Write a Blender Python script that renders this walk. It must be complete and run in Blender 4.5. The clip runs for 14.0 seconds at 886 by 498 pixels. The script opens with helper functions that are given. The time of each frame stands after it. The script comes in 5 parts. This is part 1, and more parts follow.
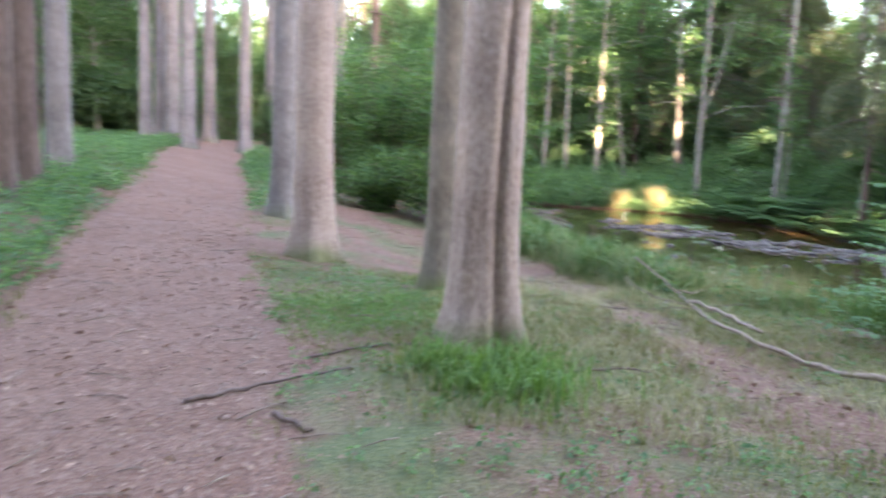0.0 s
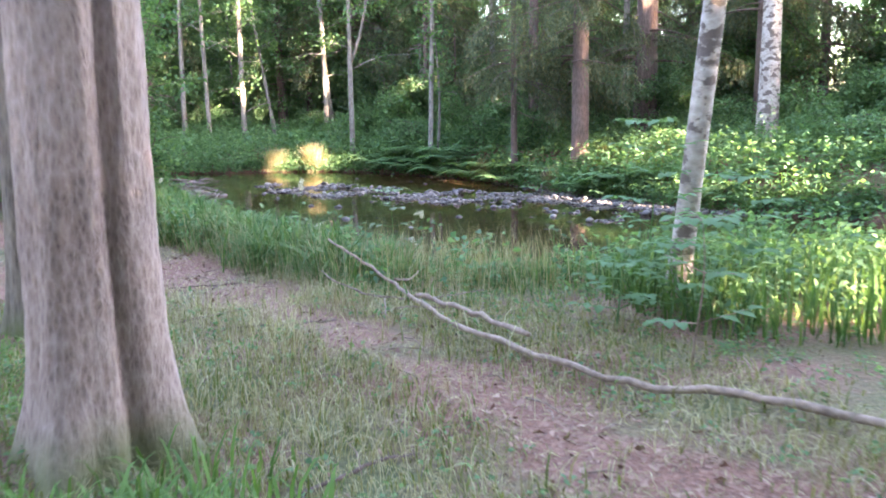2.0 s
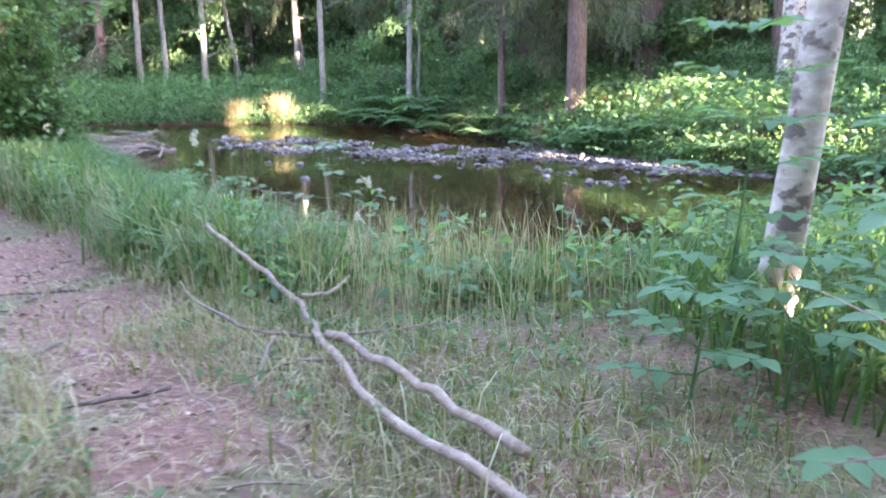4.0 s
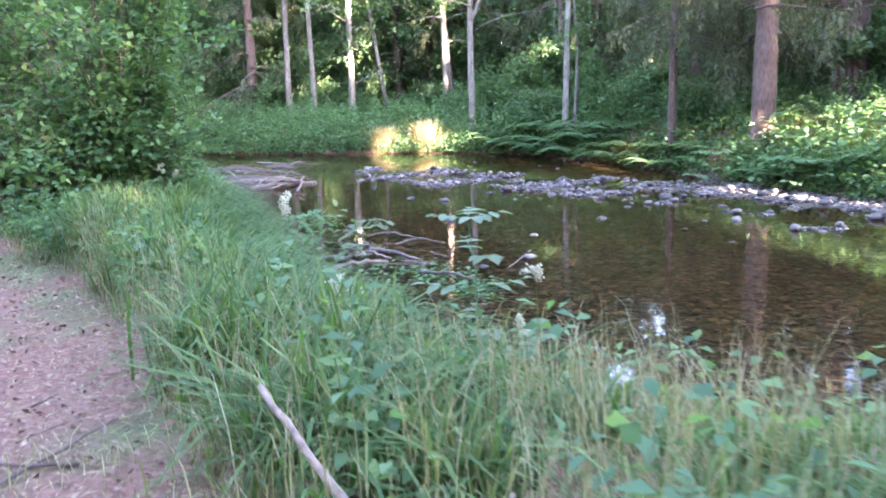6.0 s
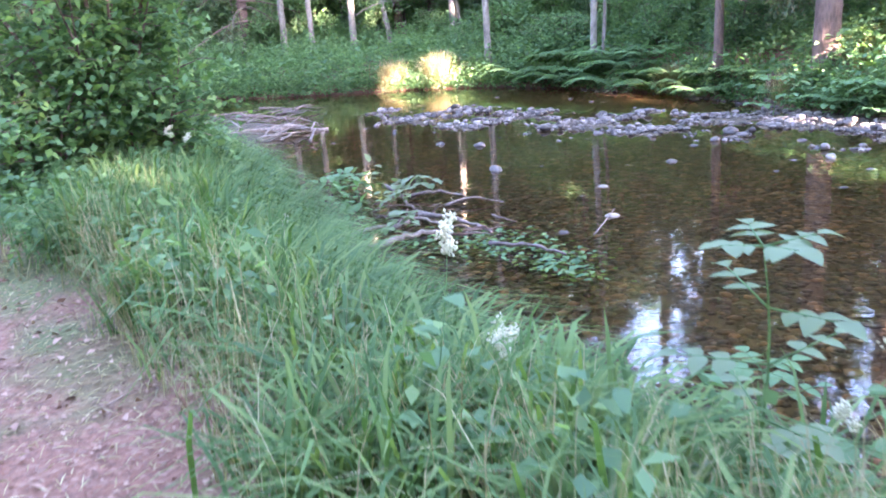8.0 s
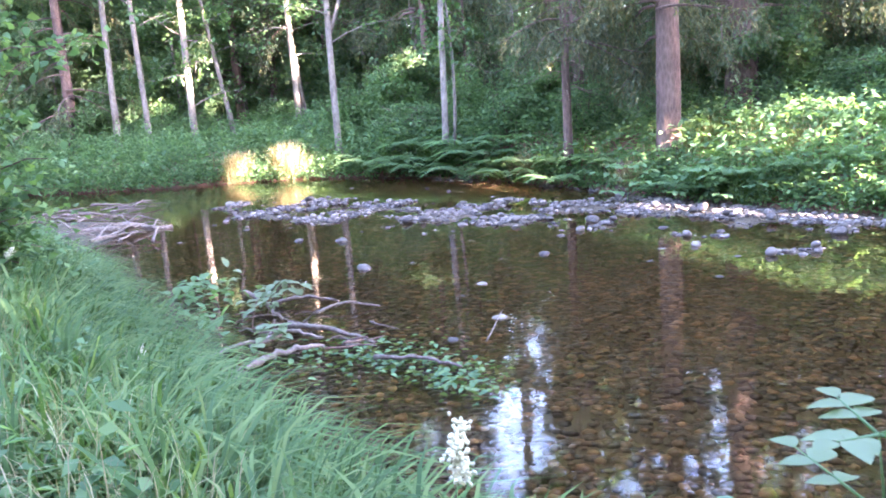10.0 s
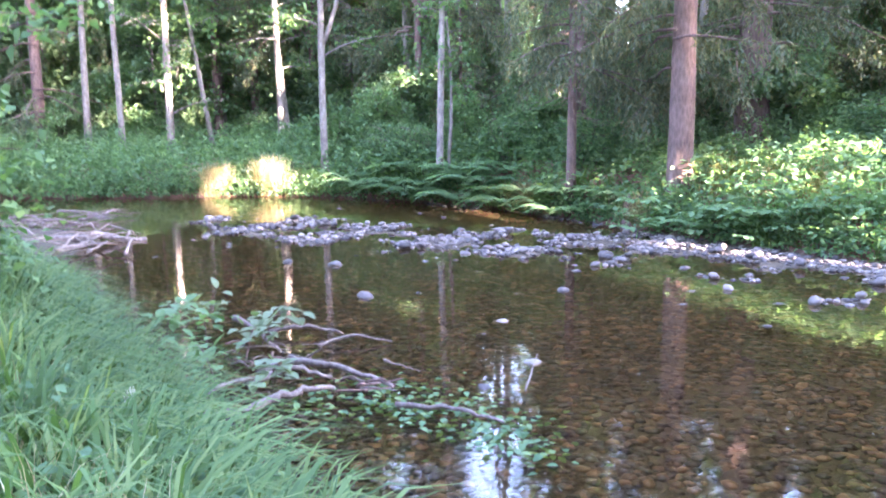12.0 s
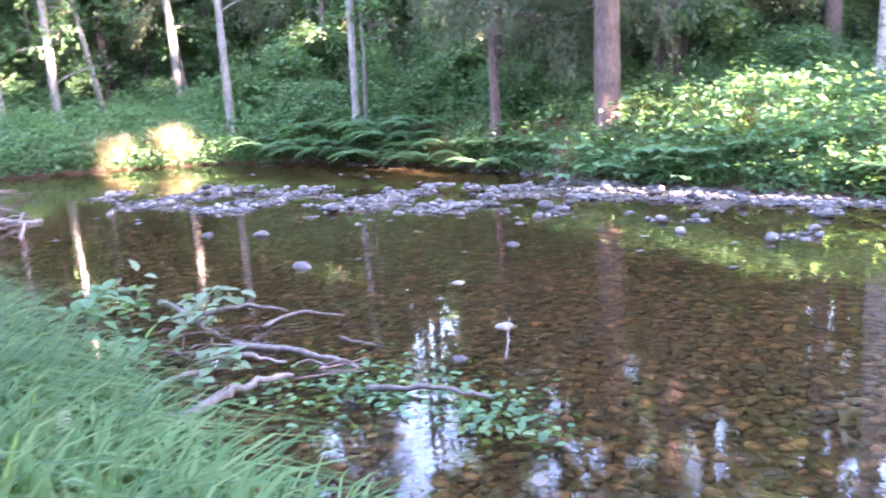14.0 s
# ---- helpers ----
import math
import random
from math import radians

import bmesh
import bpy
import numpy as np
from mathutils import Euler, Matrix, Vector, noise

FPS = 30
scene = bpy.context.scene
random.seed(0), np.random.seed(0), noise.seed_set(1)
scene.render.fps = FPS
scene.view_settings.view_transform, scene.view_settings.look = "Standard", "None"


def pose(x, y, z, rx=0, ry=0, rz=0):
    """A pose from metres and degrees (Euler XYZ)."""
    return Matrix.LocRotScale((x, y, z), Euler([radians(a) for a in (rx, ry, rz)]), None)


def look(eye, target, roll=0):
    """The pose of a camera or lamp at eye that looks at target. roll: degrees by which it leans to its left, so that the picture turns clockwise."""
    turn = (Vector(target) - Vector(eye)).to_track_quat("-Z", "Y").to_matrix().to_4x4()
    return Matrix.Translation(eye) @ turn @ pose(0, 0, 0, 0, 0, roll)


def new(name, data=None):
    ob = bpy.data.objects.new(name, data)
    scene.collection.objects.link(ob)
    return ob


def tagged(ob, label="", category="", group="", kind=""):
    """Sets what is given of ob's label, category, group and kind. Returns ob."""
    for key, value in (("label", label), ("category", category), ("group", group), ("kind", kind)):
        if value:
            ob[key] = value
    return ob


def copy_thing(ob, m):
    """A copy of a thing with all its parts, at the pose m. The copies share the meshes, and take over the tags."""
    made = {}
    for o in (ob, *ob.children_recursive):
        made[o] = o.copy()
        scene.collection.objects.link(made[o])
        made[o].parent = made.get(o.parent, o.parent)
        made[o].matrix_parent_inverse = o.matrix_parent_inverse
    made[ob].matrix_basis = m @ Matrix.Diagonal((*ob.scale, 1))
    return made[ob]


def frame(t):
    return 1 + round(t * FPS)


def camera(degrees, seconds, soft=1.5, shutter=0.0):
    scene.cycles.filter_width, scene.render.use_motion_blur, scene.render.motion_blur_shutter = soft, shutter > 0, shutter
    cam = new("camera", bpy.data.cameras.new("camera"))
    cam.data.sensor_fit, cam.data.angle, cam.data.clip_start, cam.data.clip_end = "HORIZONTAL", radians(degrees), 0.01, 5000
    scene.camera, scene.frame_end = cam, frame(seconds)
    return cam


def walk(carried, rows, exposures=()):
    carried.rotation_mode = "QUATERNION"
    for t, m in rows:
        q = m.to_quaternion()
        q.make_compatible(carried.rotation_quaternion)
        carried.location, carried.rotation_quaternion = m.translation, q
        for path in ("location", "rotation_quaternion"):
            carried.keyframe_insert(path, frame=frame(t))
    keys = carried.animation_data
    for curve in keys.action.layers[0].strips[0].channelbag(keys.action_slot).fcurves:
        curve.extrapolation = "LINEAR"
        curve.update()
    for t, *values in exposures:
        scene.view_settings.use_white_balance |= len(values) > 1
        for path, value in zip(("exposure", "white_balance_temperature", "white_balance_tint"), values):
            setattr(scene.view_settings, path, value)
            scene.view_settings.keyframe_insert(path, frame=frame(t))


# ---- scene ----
PATH = [
    (0, (2.142, 3.027, 1.516), (1.965, 5.003, 1.263), 2.1),
    (0.5, (2.056, 3.689, 1.541), (2.164, 5.666, 1.258), 1.0),
    (1, (2.083, 4.468, 1.533), (2.187, 6.441, 1.22), 1.0),
    (1.5, (2.136, 5.125, 1.499), (2.65, 7.032, 1.187), 0.1),
    (2, (2.201, 5.865, 1.416), (2.846, 7.727, 1.074), -1.1),
    (2.5, (2.418, 6.587, 1.369), (3.047, 8.468, 1.113), -2.0),
    (2.7, (2.512, 6.871, 1.332), (3.187, 8.739, 1.104), -1.7),
    (4.8, (3.908, 9.475, 1.107), (4.559, 11.282, 0.549), -0.5),
    (5, (3.976, 9.725, 1.127), (4.52, 11.584, 0.628), -2.1),
    (5.5, (3.988, 10.269, 1.164), (4.337, 12.181, 0.695), -1.8),
    (6, (3.897, 10.883, 1.17), (4.222, 12.817, 0.78), -1.9),
    (6.5, (3.823, 11.474, 1.16), (4.112, 13.401, 0.711), -2.9),
    (7, (3.681, 12.049, 1.181), (3.888, 13.97, 0.666), -1.9),
    (7.5, (3.534, 12.589, 1.186), (3.839, 14.5, 0.682), -1.3),
    (8, (3.32, 13.01, 1.244), (3.65, 14.903, 0.689), -4.3),
    (8.5, (3.332, 13.47, 1.322), (3.792, 15.372, 0.912), -2.5),
    (9, (3.278, 13.645, 1.324), (3.956, 15.494, 0.972), -2.9),
    (9.2, (3.235, 13.712, 1.328), (3.935, 15.547, 0.949), -4.4),
    (11.3, (3.099, 14.812, 1.323), (3.865, 16.621, 0.95), -3.1),
    (11.5, (3.059, 14.998, 1.312), (3.846, 16.819, 1.058), -6.4),
    (12, (2.974, 15.372, 1.163), (3.786, 17.172, 0.845), -0.6),
    (12.5, (2.903, 15.722, 1.09), (3.729, 17.509, 0.737), 0.3),
    (13, (2.869, 15.899, 1.08), (3.73, 17.646, 0.627), -0.9),
    (13.5, (2.776, 16.145, 1.084), (3.675, 17.877, 0.647), -1.5),
    (14, (2.913, 16.34, 1.046), (3.914, 18.018, 0.62), -3.4),
]
cam = camera(57.4, 14.0, soft=1.8, shutter=0.5)
walk(cam, [(t, look(eye, target, roll)) for t, eye, target, roll in PATH],
     exposures=[(0.0, 5.34, 7000, 25), (2.0, 5.56, 6550, 28), (5.0, 5.82, 6150, 34), (8.0, 6.08, 6080, 37), (14.0, 6.32, 6000, 43)])

# ---- light ----
SUN = Vector((0.45, -0.89, 0.23)).normalized()
sun_data = bpy.data.lights.new("sun", "SUN")
sun_data.energy, sun_data.angle, sun_data.color = 5.0, radians(0.5), (1.0, 0.86, 0.62)
new("sun", sun_data).matrix_world = look(Vector((0, 0, 60)) + SUN * 50, (0, 0, 60))
world = bpy.data.worlds.new("world")
scene.world = world
world.use_nodes = True
sky = world.node_tree.nodes.new("ShaderNodeTexSky")
sky.sky_type, sky.sun_disc = "NISHITA", False
sky.sun_elevation = math.asin(SUN.z)
sky.sun_rotation = math.atan2(SUN.x, SUN.y)
back = world.node_tree.nodes["Background"]
back.inputs["Strength"].default_value = 0.1
world.node_tree.links.new(sky.outputs[0], back.inputs[0])

# ---- materials ----


def material(name):
    m = bpy.data.materials.new(name)
    m.use_nodes = True
    t = m.node_tree
    b = t.nodes["Principled BSDF"]

    def node(kind, **put):
        n = t.nodes.new("ShaderNode" + kind)
        for k, v in put.items():
            n.inputs[k.replace("_", " ")].default_value = v
        return n
    return m, t, b, node


def ramp(t, fac, stops):
    r = t.nodes.new("ShaderNodeValToRGB")
    while len(r.color_ramp.elements) < len(stops):
        r.color_ramp.elements.new(0.5)
    for e, (p, c) in zip(r.color_ramp.elements, stops):
        e.position, e.color = p, (*c, 1)
    t.links.new(fac, r.inputs[0])
    return r.outputs[0]


def mix(t, fac, a, b, how="MIX"):
    m = t.nodes.new("ShaderNodeMixRGB")
    m.blend_type = how
    for s, v in zip(m.inputs, (fac, a, b)):
        if isinstance(v, (int, float)):
            s.default_value = v
        elif isinstance(v, tuple):
            s.default_value = (*v, 1)
        else:
            t.links.new(v, s)
    return m.outputs[0]


def relief(t, node, height, strength, distance, b):
    n = node("Bump", Strength=strength, Distance=distance)
    t.links.new(height, n.inputs["Height"])
    t.links.new(n.outputs[0], b.inputs["Normal"])


def bark(name, dark, mid, light, stretch=0.25, scale=14.0, patches=None, moss=0.0, scaly=0.45):
    m, t, b, node = material(name)
    co = node("TexCoord")
    mp = node("Mapping", Scale=(1, 1, stretch))
    t.links.new(co.outputs["Object"], mp.inputs[0])
    v = node("TexVoronoi", Scale=scale)
    n1 = node("TexNoise", Scale=scale * 2.5, Detail=6.0, Roughness=0.65)
    n2 = node("TexNoise", Scale=1.3, Detail=3.0)
    n3 = node("TexNoise", Scale=scale * 0.5, Detail=5.0)
    for n in (v, n1, n3):
        t.links.new(mp.outputs[0], n.inputs["Vector"])
    t.links.new(co.outputs["Object"], n2.inputs["Vector"])
    mixed = mix(t, scaly, n1.outputs[0], v.outputs[0])
    col = ramp(t, mixed, [(0.22, dark), (0.45, mid), (0.72, light)])
    col = mix(t, 0.35, col, ramp(t, n2.outputs[0], [(0.35, tuple(c * 0.55 for c in mid)), (0.65, light)]))
    if patches:
        col = mix(t, ramp(t, n3.outputs[0], [(0.52, (0, 0, 0)), (0.57, (1, 1, 1))]), col, patches)
    if moss:
        sep = node("SeparateXYZ")
        t.links.new(co.outputs["Object"], sep.inputs[0])
        add = node("Math")
        add.operation = "MULTIPLY_ADD"
        t.links.new(sep.outputs[2], add.inputs[0])
        add.inputs[1].default_value = -1.3
        t.links.new(n2.outputs[0], add.inputs[2])
        f = ramp(t, add.outputs[0], [(0.1, (0, 0, 0)), (0.5, (moss, moss, moss))])
        col = mix(t, f, col, (0.10, 0.11, 0.03))
    t.links.new(col, b.inputs["Base Color"])
    b.inputs["Roughness"].default_value = 0.9
    relief(t, node, mixed, 0.9, 0.02, b)
    return m


def leafy(name, a, bcol, c, gloss=0.35, through_light=0.4):
    m, t, b, node = material(name)
    geo = node("NewGeometry")
    col = ramp(t, geo.outputs["Random Per Island"], [(0.0, a), (0.55, bcol), (1.0, c)])
    co = node("TexCoord")
    n = node("TexNoise", Scale=0.8, Detail=2.0)
    t.links.new(co.outputs["Object"], n.inputs["Vector"])
    col = mix(t, 0.6, col, ramp(t, n.outputs[0], [(0.3, (0.68, 0.68, 0.68)), (0.7, (1, 1, 1))]), "MULTIPLY")
    t.links.new(col, b.inputs["Base Color"])
    b.inputs["Roughness"].default_value = 1 - gloss
    b.inputs["Specular IOR Level"].default_value = 0.2
    tr = node("BsdfTranslucent")
    bright = mix(t, 1.0, col, (1.25, 1.3, 0.6), "MULTIPLY")
    t.links.new(bright, tr.inputs[0])
    ms = node("MixShader", Fac=through_light)
    t.links.new(b.outputs[0], ms.inputs[1])
    t.links.new(tr.outputs[0], ms.inputs[2])
    t.links.new(ms.outputs[0], t.nodes["Material Output"].inputs[0])
    return m


def plain(name, colours, rough=0.85, scale=12.0, bump=0.4, island=False):
    m, t, b, node = material(name)
    co = node("TexCoord")
    n = node("TexNoise", Scale=scale, Detail=6.0, Roughness=0.6)
    t.links.new(co.outputs["Object"], n.inputs["Vector"])
    k = len(colours) - 1
    stops = [(0.3 + 0.4 * i / k, c) for i, c in enumerate(colours)]
    col = ramp(t, n.outputs[0], stops)
    if island:
        geo = node("NewGeometry")
        info = node("ObjectInfo")
        r = node("Math")
        r.operation = "ADD"
        t.links.new(geo.outputs["Random Per Island"], r.inputs[0])
        t.links.new(info.outputs["Random"], r.inputs[1])
        fr = node("Math")
        fr.operation = "FRACT"
        t.links.new(r.outputs[0], fr.inputs[0])
        col = mix(t, 0.7, col, ramp(t, fr.outputs[0], [(i / k, c) for i, c in enumerate(colours)]))
    t.links.new(col, b.inputs["Base Color"])
    b.inputs["Roughness"].default_value = rough
    relief(t, node, n.outputs[0], bump, 0.01, b)
    return m


BARK_SPRUCE = bark("spruce_bark", (0.06, 0.032, 0.025), (0.29, 0.188, 0.15), (0.50, 0.36, 0.30), 0.36, 40, moss=0.85, scaly=0.42)
# grey bark of the stand, darkened further to stand for shade among the trunks
BARK_STAND_SHADED = bark("shaded_grey_spruce_bark", (0.05, 0.038, 0.034), (0.15, 0.117, 0.105), (0.27, 0.225, 0.21), 0.25, 30, moss=0.4, scaly=0.4)
BARK_MOSSY = bark("mossy_spruce_bark", (0.05, 0.035, 0.025), (0.16, 0.115, 0.085), (0.29, 0.22, 0.17), 0.25, 34, moss=0.9, scaly=0.4)
BARK_DARK = bark("dark_bark", (0.032, 0.018, 0.014), (0.10, 0.058, 0.044), (0.18, 0.115, 0.09), 0.35, 16)
BARK_ALDER = bark("alder_bark", (0.055, 0.043, 0.034), (0.155, 0.128, 0.1), (0.27, 0.23, 0.19), 0.5, 12, moss=0.3)
BARK_BIRCH = bark("birch_bark", (0.16, 0.12, 0.095), (0.34, 0.27, 0.22), (0.52, 0.44, 0.37), 1.5, 11, patches=(0.13, 0.095, 0.075))
WOOD_GREY = bark("weathered_wood", (0.07, 0.042, 0.03), (0.19, 0.125, 0.088), (0.34, 0.24, 0.175), 1.0, 18)
DRIFTWOOD = bark("driftwood_bark", (0.05, 0.036, 0.028), (0.115, 0.085, 0.068), (0.22, 0.175, 0.145), 1.0, 18)
LEAF_BROAD = leafy("broad_leaves", (0.06, 0.12, 0.055), (0.10, 0.19, 0.08), (0.17, 0.26, 0.085), 0.4, 0.45)
LEAF_FAR = leafy("forest_leaves", (0.08, 0.145, 0.085), (0.11, 0.19, 0.10), (0.155, 0.225, 0.10), 0.35, 0.55)
LEAF_HERB = leafy("herb_leaves", (0.07, 0.14, 0.072), (0.115, 0.21, 0.105), (0.18, 0.275, 0.115), 0.4, 0.5)
LEAF_PALE = leafy("pale_leaves", (0.10, 0.15, 0.085), (0.14, 0.19, 0.105), (0.21, 0.25, 0.14), 0.45)
LEAF_NEEDLE = leafy("spruce_needles", (0.07, 0.10, 0.065), (0.11, 0.135, 0.078), (0.18, 0.155, 0.075), 0.2, 0.4)
LEAF_FERN = leafy("fern_fronds", (0.085, 0.165, 0.08), (0.125, 0.225, 0.10), (0.17, 0.265, 0.11), 0.3, 0.5)
GRASS_TALL = leafy("tall_grass_blades", (0.042, 0.09, 0.03), (0.08, 0.148, 0.046), (0.15, 0.21, 0.072), 0.25, 0.4)
GRASS_SHORT = leafy("short_grass_blades", (0.075, 0.10, 0.024), (0.14, 0.155, 0.045), (0.25, 0.20, 0.095), 0.3, 0.4)
GRASS_FRESH = leafy("fresh_grass_blades", (0.075, 0.14, 0.04), (0.12, 0.21, 0.055), (0.17, 0.27, 0.085), 0.3, 0.4)
GRASS_DRY = leafy("dry_grass_stalks", (0.20, 0.16, 0.08), (0.32, 0.27, 0.15), (0.42, 0.37, 0.23), 0.3, 0.3)
LITTER = plain("leaf_litter", [(0.07, 0.033, 0.02), (0.19, 0.088, 0.055), (0.26, 0.15, 0.10), (0.37, 0.24, 0.17)], 0.8, 8, 0.2, True)
STONE = plain("stream_stone", [(0.018, 0.0145, 0.012), (0.048, 0.039, 0.034), (0.09, 0.075, 0.067), (0.24, 0.205, 0.18)], 0.8, 9, 0.3, True)
BEDSTONE = plain("bed_pebbles", [(0.005, 0.003, 0.0015), (0.015, 0.009, 0.004), (0.046, 0.025, 0.009), (0.17, 0.10, 0.045)], 0.5, 9, 0.3, True)
FLOWER = plain("cream_blossom", [(0.40, 0.38, 0.24), (0.56, 0.53, 0.38)], 0.8, 30, 0.1)


def ground_material():
    m, t, b, node = material("forest_floor")
    co = node("TexCoord")
    big = node("TexNoise", Scale=0.9, Detail=5.0, Roughness=0.6)
    fine = node("TexNoise", Scale=26.0, Detail=8.0, Roughness=0.7)
    chips = node("TexVoronoi", Scale=34.0)
    for n in (big, fine, chips):
        t.links.new(co.outputs["Object"], n.inputs["Vector"])
    soil = ramp(t, fine.outputs[0], [(0.25, (0.04, 0.016, 0.01)), (0.5, (0.15, 0.06, 0.034)), (0.75, (0.26, 0.125, 0.075))])
    soil = mix(t, 0.35, soil, ramp(t, chips.outputs["Color"], [(0.1, (0.06, 0.028, 0.018)), (0.6, (0.18, 0.092, 0.06)), (0.95, (0.34, 0.235, 0.175))]))
    moss = ramp(t, fine.outputs[0], [(0.3, (0.032, 0.042, 0.012)), (0.55, (0.088, 0.092, 0.028)), (0.8, (0.17, 0.155, 0.065))])
    bare = node("Attribute")
    bare.attribute_name = "bare"
    add = node("Math")
    t.links.new(bare.outputs["Fac"], add.inputs[0])
    sub = node("Math")
    sub.operation = "MULTIPLY_ADD"
    t.links.new(big.outputs[0], sub.inputs[0])
    sub.inputs[1].default_value, sub.inputs[2].default_value = 1.4, -0.7
    t.links.new(sub.outputs[0], add.inputs[1])
    col = mix(t, ramp(t, add.outputs[0], [(0.35, (0, 0, 0)), (0.62, (1, 1, 1))]), moss, soil)
    wet = node("Attribute")
    wet.attribute_name = "bed"
    peb = node("TexVoronoi", Scale=9.0)
    t.links.new(co.outputs["Object"], peb.inputs["Vector"])
    bed = ramp(t, peb.outputs["Color"], [(0.1, (0.018, 0.013, 0.007)), (0.5, (0.04, 0.027, 0.012)), (0.9, (0.08, 0.055, 0.027))])
    bed = mix(t, 0.5, bed, ramp(t, fine.outputs[0], [(0.3, (0.018, 0.013, 0.007)), (0.7, (0.07, 0.05, 0.026))]))
    col = mix(t, wet.outputs["Fac"], col, bed)
    t.links.new(col, b.inputs["Base Color"])
    b.inputs["Roughness"].default_value = 0.95
    relief(t, node, mix(t, 0.5, fine.outputs[0], chips.outputs[0]), 0.8, 0.03, b)
    return m


def water_material():
    m, t, b, node = material("stream_water")
    b.inputs["Base Color"].default_value = (0.80, 0.58, 0.31, 1)
    b.inputs["Transmission Weight"].default_value = 1.0
    b.inputs["IOR"].default_value = 1.33
    b.inputs["Roughness"].default_value = 0.01
    co = node("TexCoord")
    n1 = node("TexNoise", Scale=2.2, Detail=3.0)
    n2 = node("TexNoise", Scale=9.0, Detail=2.0)
    for n in (n1, n2):
        t.links.new(co.outputs["Object"], n.inputs["Vector"])
    relief(t, node, mix(t, 0.3, n1.outputs[0], n2.outputs[0]), 0.05, 0.05, b)
    return m


GROUND, WATER = ground_material(), water_material()

# ---- the lie of the land ----
NEAR_EDGE = [(34, -2), (20, 8), (14.5, 13.2), (11, 14.8), (7.9, 15.2), (6.3, 15.25), (5.25, 16.05), (4.5, 17.3), (4.0, 18.9), (3.6, 20.6), (3.35, 22.5),
             (3.1, 24.5), (2.8, 27), (2.3, 30), (1.0, 33), (-0.5, 37), (-4, 41.5), (-12, 46)]
FAR_EDGE = [(38, 6), (24, 14), (19, 18), (16.5, 21.5), (15.2, 24.8), (14.7, 27.2), (14.4, 29.5), (14.0, 31.6), (12.9, 34.0), (11.6, 36.0),
            (10.3, 37.6), (9.0, 38.8), (7.1, 39.9), (4.5, 40.7), (2.0, 42.2), (-2, 45.5), (-9, 51)]
TRAIL = [(0.6, -6), (0.5, 2), (0.0, 6), (-0.7, 9), (-2.0, 12), (-3.5, 16), (-5.2, 21), (-7.2, 26), (-9, 32), (-11, 38), (-14, 50)]
SIDE_TRAIL = [(5.2, 6.5), (4.2, 9.0), (3.5, 11.2), (2.95, 13), (2.5, 15), (1.9, 16.7), (0.9, 18.5), (-0.6, 20.6), (-2.6, 22.5)]


def sstep(a, b, v):
    u = np.clip((v - a) / (b - a), 0, 1)
    return u * u * (3 - 2 * u)


def line_distance(x, y, line):
    best = np.full(np.shape(x), 1e9)
    for (ax, ay), (bx, by) in zip(line, line[1:]):
        dx, dy = bx - ax, by - ay
        u = np.clip(((x - ax) * dx + (y - ay) * dy) / (dx * dx + dy * dy), 0, 1)
        best = np.minimum(best, np.hypot(x - ax - u * dx, y - ay - u * dy))
    return best


def inside(x, y, ring):
    odd = np.zeros(np.shape(x), bool)
    for (ax, ay), (bx, by) in zip(ring, ring[1:] + ring[:1]):
        if ay == by:
            continue
        odd ^= ((ay > y) != (by > y)) & (x < (bx - ax) * (y - ay) / (by - ay) + ax)
    return odd


GRAVEL_BAR = [(6.7, 33.8), (8.0, 32.2), (9.6, 30.8), (11.1, 29.4), (12.3, 27.8), (12.9, 26.2), (13.2, 24.6)]
RING = NEAR_EDGE + FAR_EDGE[::-1]


def water_level(y):
    return -1.35 + 0.29 * sstep(28.5, 39, y)


def wobble(x, y):
    return (0.5 * np.sin(1.7 * x + 0.6 * y) + 0.5 * np.sin(0.8 * x - 1.9 * y + 1.0)
            + 0.35 * np.sin(3.9 * x + 2.3 * y + 2.0) + 0.35 * np.sin(-2.7 * x + 4.3 * y))


def patch(x, y, s=1.0):
    return 0.5 + 0.25 * wobble(x * s * 0.7, y * s * 0.7)


